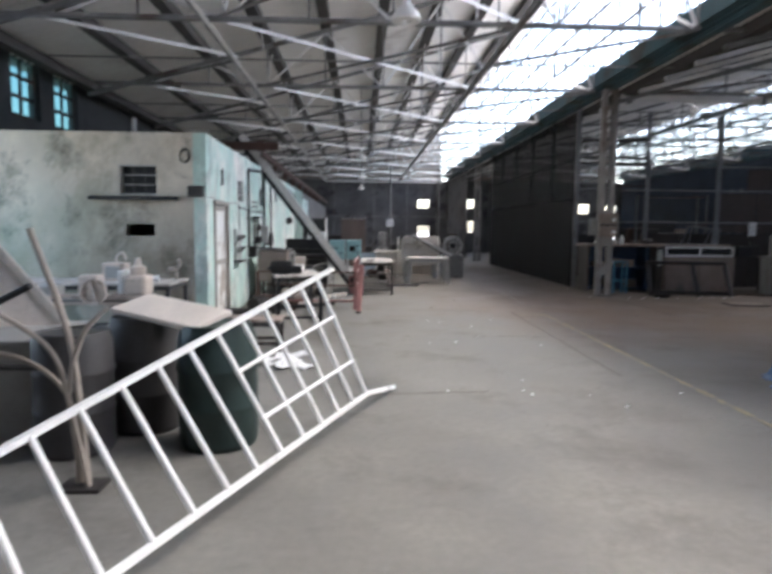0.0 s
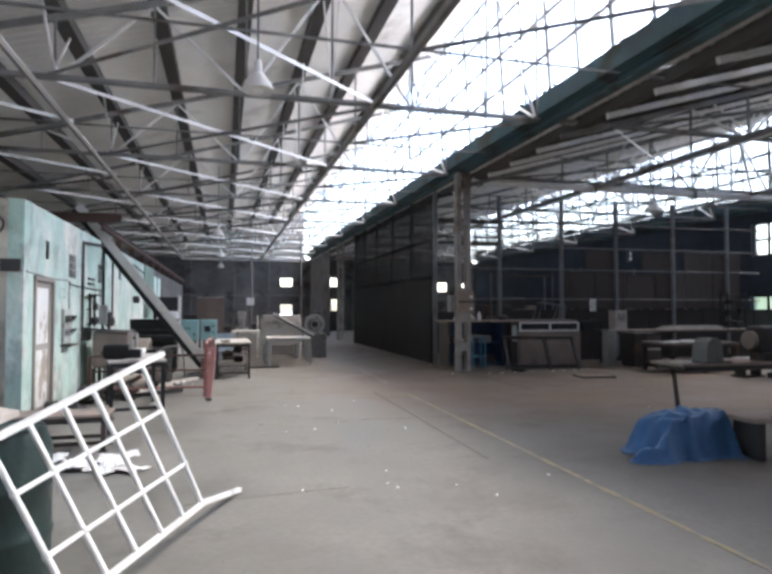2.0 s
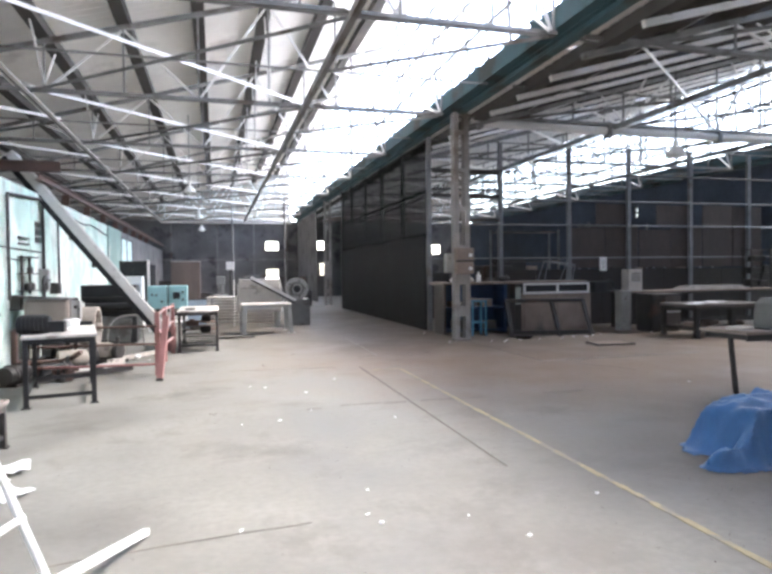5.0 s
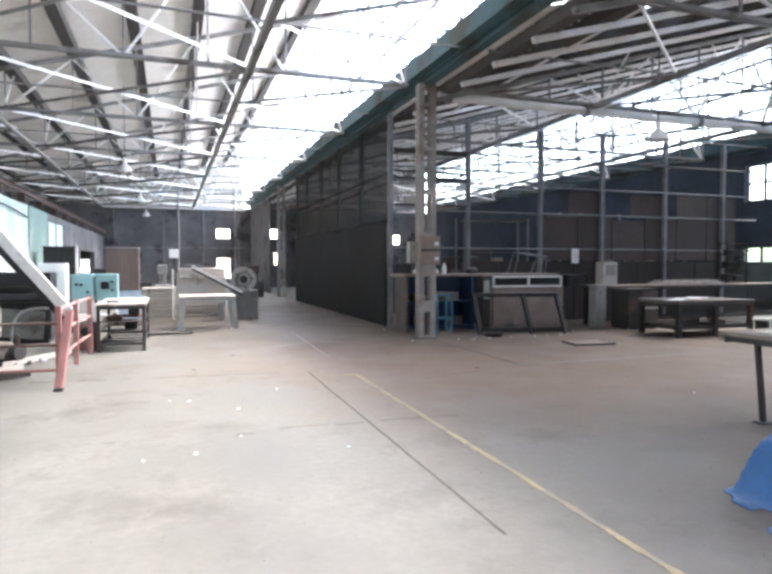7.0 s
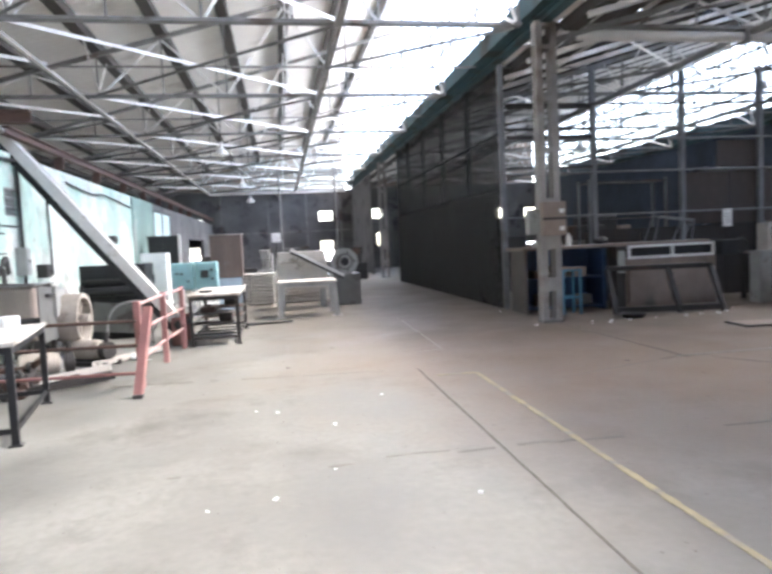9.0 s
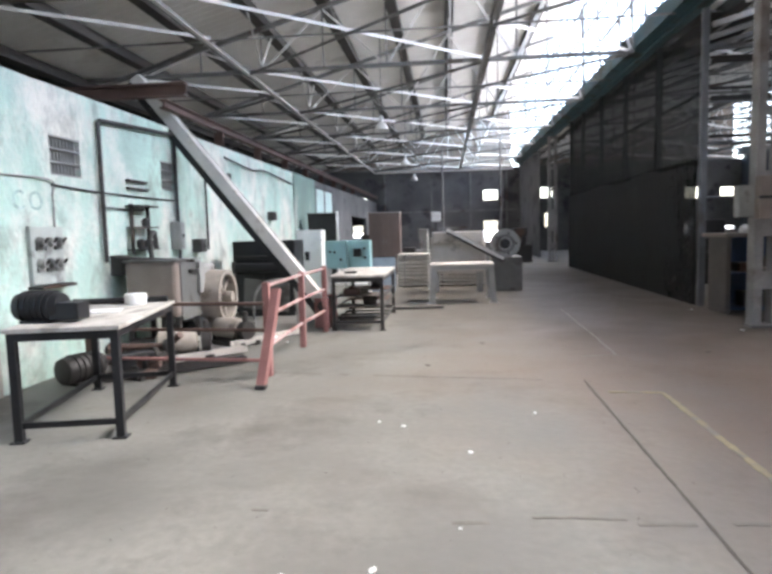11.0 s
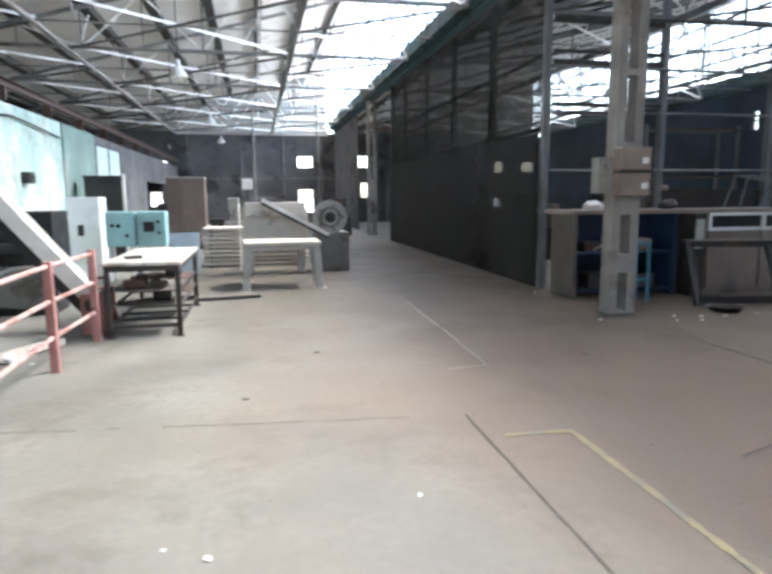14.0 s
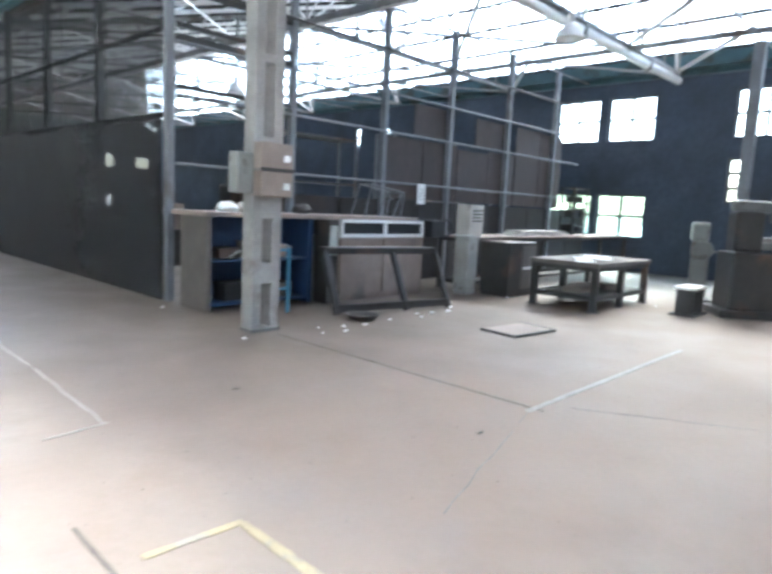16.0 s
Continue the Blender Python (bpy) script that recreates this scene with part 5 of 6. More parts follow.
sk = thing("plank_stack", "stack of pale weathered planks with dark gaps", "plank stack", (1.6, 21.7, 0))
for k in range(9):
    j = .012 * math.sin(k * 5)
    part("plank", B((-1.12 + j, 1.12 - .5 * j, -.12 + .02 * math.sin(k * 2), .7, .035 + .092 * k, .095 + .092 * k), bev=.004), PALE_MACHINE, sk)
    for x in (-.95, 0, .95):
        part("spacer", B((x - .03, x + .03, -.05, .68, .002 + .092 * k if k else 0, .035 + .092 * k)), STEEL_DARK, sk)
sp = thing("steel_pole", "thin pale pole standing by the plank stack", "pole", (1.28, 20.9, 0))
b2 = bmesh.new()
rod(b2, (0, 0, 0), (0, 0, 1.35), .022)
part("pipe", b2, STEEL_PALE_LIT, sp, smooth=True)

steel_bench("stand", "pale worn steel stand on four broad splayed legs", "stand", 1.42, 2.62, 18.05, 18.95, .76, PALE_MACHINE, GREY_MACHINE, leg=.11, rails=False, top_t=.04, splay=.05)
rm = thing("reel_machine", "grey machine with a large pale reel and a slanted arm", "machine", (1.98, 20.4, 0))
part("cabinet", B((-.62, .62, -.25, .3, .45, 1.25), bev=.03), PALE_MACHINE, rm)
part("hood", B((-.58, .58, -.32, -.1, 1.10, 1.38), bev=.03), PALE_MACHINE, rm)
for x in (-.5, .5):
    part("leg", B((x - .06, x + .06, -.2, .25, 0, .45)), GREY_MACHINE, rm)
part("base", B((.75, 1.45, -.15, .5, 0, .78), bev=.02), DARK_MACHINE, rm)
part("base_door", B((.80, 1.40, -.165, -.15, .06, .70)), DARK_MACHINE, rm)
b2 = bmesh.new()
bar(b2, (-.25, -.36, 1.42), (1.0, -.36, .74), .07, .09)
part("arm", b2, STEEL_PALE_LIT, rm)
# dark strip added below the arm for its shaded underside
b2 = bmesh.new()
bar(b2, (-.25, -.40, 1.36), (1.0, -.40, .68), .03, .05)
part("arm_guard", b2, STEEL_DARK, rm)
b2 = bmesh.new()
bar(b2, (-.45, -.3, 1.45), (.2, -.3, 1.47), .05, .05)
part("handle_bar", b2, STEEL, rm)
mreel = Matrix.Rotation(radians(90), 4, 'X')
b2 = bmesh.new()
lathe(b2, [(.11, -.05), (.33, -.05), (.33, .05), (.11, .05), (.11, -.0499)], 36, (1.05, -.30, 1.08), mreel)
reel = part("reel", b2, GREY_MACHINE, rm, smooth=True)
b2 = bmesh.new()
lathe(b2, [(.15, .045), (.21, .045), (.21, .062), (.15, .062), (.15, .0451)], 30, (1.05, -.30, 1.08), mreel)
part("ring", b2, DARK_MACHINE, reel, "dark inner ring", smooth=True)
b2 = bmesh.new()
lathe(b2, [(.001, -.04), (.10, -.04), (.10, .07), (.04, .09), (.001, .09)], 20, (1.05, -.30, 1.08), mreel)
part("hub", b2, BLACK_METAL, reel, "dark reel hub", smooth=True)
for k in range(5):
    a = 6.283 * k / 5
    b2 = bmesh.new()
    lathe(b2, [(.025, .05), (.02, .058)], 10, (1.05 + .24 * math.cos(a), -.30, 1.08 + .24 * math.sin(a)), mreel)
    part("bolt", b2, STEEL_DARK, reel)
part("reel_post", B((1.0, 1.1, -.24, -.14, .78, 1.12)), GREY_MACHINE, rm)

steel_bench("work_table", "pale-topped steel work table with a rack of low shelves", "table", .04, .80, 14.92, 16.85, .81, TOP_WOOD, STEEL_DARK, leg=.05, low=.10)
wt2 = bpy.data.objects["work_table.001"]
for z in (.30, .46):
    for x in (-.355, .355):
        part("shelf_rail", B((x - .012, x + .012, -.93, .93, z, z + .03)), STEEL_DARK, wt2)
    part("shelf_plate", B((-.34, .34, -.90, -.45, z + .03, z + .04)), DARK_BOARD, wt2)
    part("shelf_plate", B((-.34, .34, .10, .75, z + .03, z + .04)), RUST, wt2)
for x, y, z, w_, h_, m_ in ((.30, 15.2, .501, .12, .10, RUST), (.55, 15.35, .341, .10, .13, STEEL_DARK), (.35, 16.2, .341, .14, .09, DUSTY), (.55, 16.35, .501, .10, .12, STEEL_DARK)):
    cg = thing("casting", "rusty iron casting on a table's low shelf", "casting", (x, y, z), group="castings on the table's shelves")
    part("body", B((-w_, w_, -w_ * .7, w_ * .7, 0, h_), bev=.02), m_, cg)
    b2 = bmesh.new()
    rod(b2, (0, 0, h_), (0, 0, h_ + .03), w_ * .4, 14)
    part("boss", b2, m_, cg, smooth=True)
for k in range(4):
    solid("flat_bar", B((-.36, .36, -.02, .02, 0, .02)), STEEL_DARK, "dark flat bar laid across the table's low rails", "bar", "bars on the table's rails", at=(.42, 15.2 + .4 * k, .141), rz=2 * k)
b2 = B((-.09, .09, -.06, .06, 0, .03), bev=.008)
solid("hand_tool", b2, BLACK_METAL, "small black block lying on a table top", "tool", at=(.25, 15.4, .81), rz=20)
b2 = bmesh.new()
rod(b2, (-.45, 0, .03), (.45, 0, .03), .025)
solid("iron_pipe", b2, STEEL_DARK, "rusty pipe lying on the floor by a table", "pipe", at=(1.2, 17.2, 0), rz=8, smooth=True)
for x, y, w, h, m_, lab in ((.95, 27.5, .55, 1.35, GREY_MACHINE, "grey upright machine among far clutter"), (1.6, 28.2, .7, .85, STEEL_DARK, "dark low machine among far clutter"), (.3, 30.0, .8, .7, STEEL_DARK, "dark crate among far clutter"), (4.7, 31.5, .9, 1.3, STEEL_DARK, "dark machine beside the far opening"), (4.9, 35.5, .7, 1.0, STEEL_DARK, "dark machine beside the far opening"), (3.2, 30.5, .6, .6, GREY_MACHINE, "grey low box far down the hall"), (-1.2, 29.5, 1.0, 1.2, STEEL_DARK, "dark machine under the bright window"), (2.6, 34.0, 1.2, .9, STEEL_DARK, "dark bench-like machine near the end wall")):
    mc = thing("machine", lab, "machine", (x, y, 0), group="far machines")
    part("base", B((-w / 2, w / 2, -.3, .3, 0, h * .55), bev=.02), m_, mc)
    part("column", B((-w * .25, w * .25, -.18, .22, h * .55, h), bev=.03), m_, mc)
    part("head", B((-w * .3, w * .3, -.34, .1, h * .82, h * 1.08), bev=.03), m_, mc)
    b2 = bmesh.new()
    rod(b2, (0, -.26, h * .62), (0, -.26, h * .82), .035)
    part("spindle", b2, STEEL, mc, smooth=True)


sg = thing("sign_box", "small white box sign on a thin pole", "sign", (1.36, 28.75, 0))
part("box", B((-.17, .17, -.05, .05, 1.72, 2.06), bev=.02), WHITE_METAL, sg)
b2 = bmesh.new()
rod(b2, (0, 0, 0), (0, 0, 1.72), .025)
part("pole", b2, STEEL_DARK, sg, smooth=True)
part("base", B((-.15, .15, -.15, .15, 0, .02)), STEEL_DARK, sg)


# ---- east side: benches behind the column ----
eb = thing("switch_box", "brown metal switch boxes strapped to the column", "switch box", (6.0, 14.8, 1.46))
for k in range(2):
    cs = part("case", B((-.20, .20, -.16, -.005, .01 + .29 * k, .28 + .29 * k), bev=.01), GREY_BOARD, eb)
    part("label_plate", B((.08, .16, -.168, -.16, .09 + .29 * k, .16 + .29 * k)), PAPER, cs, "white label plate")
part("strap", B((-.215, .215, -.17, -.16, .27, .31)), STEEL_DARK, eb)
gb = thing("wall_box", "pale grey box mounted beside the column", "box", (5.82, 14.9, 1.5))
part("case", B((-.20, 0, -.08, .08, 0, .42), bev=.01), GREY_MACHINE, gb)
part("door", B((-.19, -.01, -.09, -.08, .02, .40)), GREY_MACHINE, gb)

bs = thing("blue_cabinet", "open dark blue shelf cabinet with a cluttered top", "cabinet", (6.95, 16.5, 0))
part("side", B((-.92, -.85, -.4, .25, 0, 1.2)), DARK_BOARD, bs)
part("side", B((.70, .77, -.4, .25, 0, 1.2)), BLUE, bs)
part("back", B((-.85, .70, .22, .25, 0, 1.2)), BLUE, bs)
part("shelf", B((-.85, .70, -.36, .219, .62, .65)), BLUE, bs)
part("bottom", B((-.85, .70, -.36, .219, .06, .09)), BLUE, bs)
part("divider", B((.02, .05, -.36, .219, .09, .618)), BLUE, bs)
part("top", B((-.97, 3.0, -.45, .42, 1.2, 1.26), bev=.008), GREY_BOARD, bs)
for x, z, w_, h_, m_, lab in ((6.45, .65, .16, .12, STEEL_DARK, "dark tool box on a cabinet shelf"), (6.85, .65, .12, .2, DARK_BOARD, "brown carton on a cabinet shelf"), (7.25, .65, .14, .16, GREY_BOARD, "dusty carton on a cabinet shelf"), (6.6, .09, .22, .22, STEEL_DARK, "dark crate at the bottom of a cabinet"), (7.3, .09, .2, .18, DARK_BOARD, "brown carton at the bottom of a cabinet")):
    bc2 = thing("shelf_box", lab, "box", (x, 16.4, z), 7)
    part("body", B((-w_, w_, -.13, .13, 0, h_), bev=.01), m_, bc2)
    part("lid", B((-w_ - .008, w_ + .008, -.138, .138, h_, h_ + .02), bev=.004), m_, bc2)
b2 = bmesh.new()
tube(b2, arc_points([(-.2, 0, .018), (-.08, -.05, .10), (.04, .04, .05), (.12, -.03, .14), (.22, .02, .02)]), .016)
solid("hose", b2, PALE_MACHINE, "pale tangled hose on a cabinet shelf", "hose", at=(6.62, 16.2, .655), smooth=True)
fr2 = thing("stool", "light blue steel frame stool beside the column", "stool", (6.75, 15.75, 0))
for sx in (-.17, .17):
    for sy in (-.14, .14):
        part("leg", B((sx - .018, sx + .018, sy - .018, sy + .018, 0, .84)), LIGHT_BLUE, fr2)
for z in (.3, .80):
    for sy in (-.14, .14):
        part("rail", B((-.15, .15, sy - .015, sy + .015, z, z + .03)), LIGHT_BLUE, fr2)
part("seat", B((-.19, .19, -.16, .16, .84, .865)), GREY_BOARD, fr2)

cu = thing("counter", "dusty boarded counter with a white-framed glazed front", "counter", (9.0, 16.05, 0))
for k in range(2):
    x0 = -.90 + .92 * k
    part("panel", B((x0, x0 + .86, -.13, -.10, .10, .92)), GREY_BOARD, cu)
part("carcass", B((-.98, 1.0, -.09, .5, 0, .95)), GREY_BOARD, cu)
for z0, z1 in ((.95, .985), (1.17, 1.20)):
    part("frame_rail", B((-.92, .92, -.16, -.11, z0 - .005, z1 + .01)), WHITE_METAL, cu, "white painted frame rail")
for x in (-.92, .0, .885):
    part("frame_post", B((x, x + .045, -.155, -.11, .99, 1.165)), WHITE_METAL, cu, "white painted frame post")
for x0, x1 in ((-.88, 0), (.04, .88)):
    part("dark_pane", B((x0, x1, -.10, -.09, .985, 1.17)), BLACK_METAL, cu)
part("end_post", B((-1.2, -1.02, -.2, .1, 0, 1.2)), STEEL_DARK, cu)
part("notice", B((-1.18, -1.04, -.215, -.2, .70, 1.12)), PALE_SWITCH, cu, "pale notice plate")

lf = thing("trestle", "dark steel trestle frame standing before the counter", "trestle", (8.25, 14.98, 0), -12)
for p, q in (((-.90, -.05, .0), (-.98, .20, .80)), ((.98, -.05, .0), (.86, .20, .80)), ((.22, -.05, .0), (.10, .20, .80))):
    b2 = bmesh.new()
    bar(b2, p, q, .10, .06)
    part("leg", b2, STEEL_DARK, lf)
b2 = bmesh.new()
bar(b2, (-1.0, .20, .80), (.9, .20, .80), .06, .06)
part("top_rail", b2, STEEL_DARK, lf)
b2 = bmesh.new()
bar(b2, (-.90, -.03, .08), (.97, -.03, .08), .06, .10)
part("bottom_rail", b2, STEEL_DARK, lf)
part("plate", B((-.95, .85, .15, .45, .83, .855)), STEEL_DARK, lf)
tr = thing("oil_tray", "round dark oil tray lying on the floor", "tray", (7.45, 14.75, 0))
b2 = bmesh.new()
lathe(b2, [(.16, 0), (.21, .06), (.22, .065), (.20, .06), (.15, .015), (.001, .015)], 24)
part("pan", b2, STEEL_DARK, tr, smooth=True)
pl = thing("pedestal", "pale grey-green boxed pedestal at the counter's end", "pedestal", (10.62, 15.5, 0))
part("body", B((-.14, .14, -.14, .14, 0, .98), bev=.01), GREY_MACHINE, pl)
part("cap", B((-.16, .16, -.16, .16, .98, 1.0)), GREY_MACHINE, pl)
vb = thing("vent_cabinet", "pale louvred steel cabinet on a bench", "cabinet", (11.15, 15.85, .97))
part("case", B((-.2, .2, -.15, .15, 0, .56), bev=.01), PALE_MACHINE, vb)
for k in range(4):
    part("louvre", B((-.13, .13, -.17, -.15, .26 + .06 * k, .285 + .06 * k)), STEEL_DARK, vb)
ck = thing("cable_box", "black box with coiled hose on the counter", "box", (10.15, 15.9, .95))
part("case", B((-.18, .18, -.15, .15, 0, .28), bev=.01), BLACK_METAL, ck)
b2 = bmesh.new()
tube(b2, [(.28 + .14 * math.cos(a / 14 * 6.283), -.1, .16 + .14 * math.sin(a / 14 * 6.283)) for a in range(15)], .025)
part("coil", b2, RUBBER, ck, smooth=True)
nb = thing("notice_paper", "white paper notice hung on the frame", "notice", (11.1, 17.0, 1.5))
part("sheet", B((-.11, .11, -.01, 0, 0, .38)), PAPER, nb)
for k in range(4):
    part("text_line", B((-.07, .07, -.014, -.0105, .08 + .06 * k, .095 + .06 * k)), GREY_MACHINE, nb)
wf = thing("wire_basket", "pale bent pipe frame standing on the counter", "frame", (9.2, 16.3, 1.26))
for sy, lean in ((-.16, .0), (.16, .06)):
    for p, q in (((-.42, sy, 0), (-.30 + lean, sy, .50)), ((.40, sy, 0), (.46, sy, .40)), ((.22, sy, 0), (.40, sy, .40)), ((-.30 + lean, sy, .50), (.46, sy, .40))):
        b2 = bmesh.new()
        rod(b2, p, q, .014)
        part("bar", b2, PALE_POST, wf, smooth=True)
for x, z in ((-.27, .50), (.46, .40)):
    b2 = bmesh.new()
    rod(b2, (x, -.16, z), (x, .16, z), .012)
    part("cross_bar", b2, PALE_POST, wf, smooth=True)
for x, y, z, m_, lab in ((6.5, 16.4, 1.26, PAPER, "crumpled white bag on the cabinet top"), (6.85, 16.5, 1.26, PALE_MACHINE, "pale rag heap on the cabinet top"), (7.9, 16.6, 1.26, STEEL_DARK, "dark parts on the cabinet top")):
    b2 = bmesh.new()
    bmesh.ops.create_icosphere(b2, subdivisions=3, radius=.16)
    for v in b2.verts:
        v.co = Vector((v.co.x, v.co.y * .8, max(0, v.co.z * .5 + .05 + .05 * noise.noise(v.co * 9 + Vector((x, y, 0))))))
    solid("cloth_bag", b2, m_, lab, "bag", at=(x, y, z), smooth=True)
bt = thing("bottle", "white plastic bottle on the cabinet top", "bottle", (7.05, 16.3, 1.26))
b2 = bmesh.new()
lathe(b2, [(.05, 0), (.055, .02), (.055, .16), (.02, .21), (.02, .25)], 16)
part("body", b2, WHITE_METAL, bt, smooth=True)

steel_bench("long_bench", "long dark workbench with a pale dusty top", "workbench", 10.85, 17.6, 15.6, 16.3, .97, GREY_BOARD, STEEL_DARK, leg=.07)
bd = thing("board_stack", "pale boards stacked on a long bench", "boards", (13.75, 15.95, .97))
for k in range(3):
    part("board", B((-1.1 + .1 * k, 1.0 - .06 * k, -.2, .2, .035 * k, .035 * k + .03)), TOP_WOOD, bd)
pr = thing("parts_rack", "small dark open rack of parts on a long bench", "rack", (15.3, 15.95, .97))
for sx in (-.33, .33):
    for sy in (-.14, .14):
        part("upright", B((sx - .018, sx + .018, sy - .018, sy + .018, 0, 1.08)), STEEL_DARK, pr)
for z in (.06, .40, .74, 1.05):
    part("shelf", B((-.34, .34, -.16, .16, z, z + .022)), STEEL_DARK, pr)
for x, z, w_, h_ in ((15.1, .082, .11, .16), (15.42, .082, .13, .12), (15.2, .422, .15, .15), (15.5, .422, .08, .20), (15.3, .762, .2, .12)):
    pb = thing("parts_bin", "dark metal bin of parts on a small rack", "bin", (x, 15.95, .97 + z), group="bins on the parts rack")
    part("body", B((-w_, w_, -.12, .12, 0, h_), bev=.01), STEEL_DARK, pb)
    part("rim", B((-w_ - .008, w_ + .008, -.128, .128, h_, h_ + .012)), DARK_MACHINE, pb)
dw = thing("drawer_unit", "dark steel drawer unit with brown fronts beside a bench", "drawer unit", (11.35, 15.1, 0))
part("carcass", B((-.42, .42, -.28, .3, .05, .92), bev=.01), STEEL_DARK, dw)
part("front", B((-.05, .40, -.295, -.28, .12, .86)), DARK_BOARD, dw)
part("plinth", B((-.4, .4, -.25, .28, 0, .05)), STEEL_DARK, dw)
part("shelf", B((-.02, .38, -.31, -.295, .46, .5)), STEEL_PALE_LIT, dw)
steel_bench("heavy_table", "heavy dark steel table strewn with white scraps", "table", 10.75, 12.75, 13.2, 14.3, .74, DARK_BOARD, STEEL_DARK, leg=.09, low=.16, top_t=.07)
ht = bpy.data.objects["heavy_table"]
for sy in (-1, 1):
    part("leg", B((-.05, .05, sy * .5 - .045, sy * .5 + .045, 0, .67)), STEEL_DARK, ht)
part("shelf", B((-.9, .9, -.42, .42, .20, .23)), DARK_BOARD, ht)
for k in range(6):
    b2 = B((-.2, .2, -.1, .1, 0, .006))
    solid("paper_sheet", b2, PAPER, "white sheet lying on a heavy dark table", "paper", "sheets on the table", at=(10.95 + .16 * k, 13.5 + .1 * (k % 3), .741 + .007 * k), rz=23 * k)
for k, (x, y) in enumerate(((11.2, 13.7), (11.7, 13.9), (12.2, 13.6))):
    b2 = B((-.22, .22, -.16, .16, 0, .09), bev=.02)
    solid("carton", b2, GREY_BOARD, "dusty flattened carton on a heavy table's shelf", "carton", "cartons under the table", at=(x, y, .23), rz=20 * k)

mt = thing("floor_plate", "flat dark steel plate lying on the floor", "plate", (8.55, 13.15, 0), -6)
part("plate", B((-.38, .38, -.24, .24, .008, .026), bev=.004), GREY_BOARD, mt)
part("edge", B((-.40, .40, -.27, -.24, 0, .03)), STEEL_DARK, mt)
part("edge", B((.38, .40, -.24, .26, 0, .03)), STEEL_DARK, mt)
part("edge", B((-.40, -.38, -.24, .26, 0, .03)), STEEL_DARK, mt)

mm = thing("milling_machine", "dark grey upright milling machine with handwheels", "machine", (12.8, 11.75, 0), 35)
part("base", B((-.42, .42, -.45, .45, 0, .12), bev=.02), STEEL_DARK, mm)
part("cabinet", B((-.38, .30, -.36, .34, .12, 1.0), bev=.03), STEEL_DARK, mm)
part("door", B((-.30, .22, -.375, -.36, .2, .9), bev=.005), DARK_MACHINE, mm)
part("handle", B((.14, .17, -.40, -.375, .5, .64)), STEEL, mm)
part("column", B((-.20, .18, -.12, .28, 1.0, 1.62), bev=.04), STEEL_DARK, mm)
part("knee", B((-.16, .14, -.48, -.12, 1.04, 1.16), bev=.02), DARK_MACHINE, mm)
part("table", B((-.50, .46, -.52, -.22, 1.16, 1.23), bev=.01), STEEL, mm)
part("ram", B((-.10, .10, -.42, .30, 1.62, 1.78), bev=.03), DARK_MACHINE, mm)
part("head", B((-.13, .13, -.50, -.28, 1.46, 1.86), bev=.04), STEEL_DARK, mm)
b2 = bmesh.new()
lathe(b2, [(.04, 0), (.11, .01), (.115, .05), (.115, .16), (.09, .20), (.03, .21)], 20, (0, -.39, 1.86))
part("motor", b2, DARK_MACHINE, mm, smooth=True)
b2 = bmesh.new()
rod(b2, (0, -.39, 1.25), (0, -.39, 1.47), .035)
part("spindle", b2, STEEL, mm, smooth=True)
for k in range(3):
    a = 2.1 * k
    b2 = bmesh.new()
    rod(b2, (.13, -.39, 1.60), (.22, -.39 + .13 * math.cos(a), 1.60 + .13 * math.sin(a)), .010)
    part("lever", b2, STEEL, mm, smooth=True)
wheel(mm, (-.56, -.37, 1.19), .10, .025, STEEL, 3, 'X', .018, "hand_wheel")
wheel(mm, (.0, -.54, 1.08), .09, .025, STEEL, 3, 'Y', .018, "hand_wheel")
sl = thing("stand", "small dark stand with a white top plate", "stand", (12.1, 12.3, 0))
part("top", B((-.28, .28, -.16, .16, .40, .44)), WHITE, sl)
for sx in (-.22, .22):
    part("leg", B((sx - .04, sx + .04, -.12, .12, .03, .40)), STEEL_DARK, sl)
part("base", B((-.32, .32, -.18, .18, 0, .03)), STEEL_DARK, sl)
gp = thing("pedestal_grinder", "dusty grey-brown pedestal grinder with guarded wheels", "grinder", (13.9, 12.75, 0), 20)
part("base", B((-.28, .28, -.24, .24, 0, .06), bev=.01), STEEL_DARK, gp)
part("pedestal", B((-.15, .15, -.14, .14, .06, .78), bev=.03), DARK_MACHINE, gp)
part("motor", B((-.20, .20, -.15, .15, .78, 1.08), bev=.05), DARK_BOARD, gp)
part("cowl", B((-.34, .34, -.10, .18, 1.08, 1.42), bev=.06), DARK_MACHINE, gp)
for sx in (-1, 1):
    b2 = bmesh.new()
    lathe(b2, [(.001, -.04), (.15, -.04), (.16, -.02), (.16, .02), (.15, .04), (.001, .04)], 22, (sx * .27, -.02, .93), Matrix.Rotation(radians(90), 4, 'Y'))
    part("guard", b2, DARK_MACHINE, gp, smooth=True)
    part("tool_rest", B((sx * .27 - .05, sx * .27 + .05, -.24, -.17, .90, .92)), STEEL, gp)
pc_ = new("steel_post")
tagged(pc_, "pale blue-grey steel post standing before the windows", "post", kind="structure")
part("shaft", B((15.9, 16.1, 12.6, 12.8, 0, 4.95)), PALE_POST, pc_)
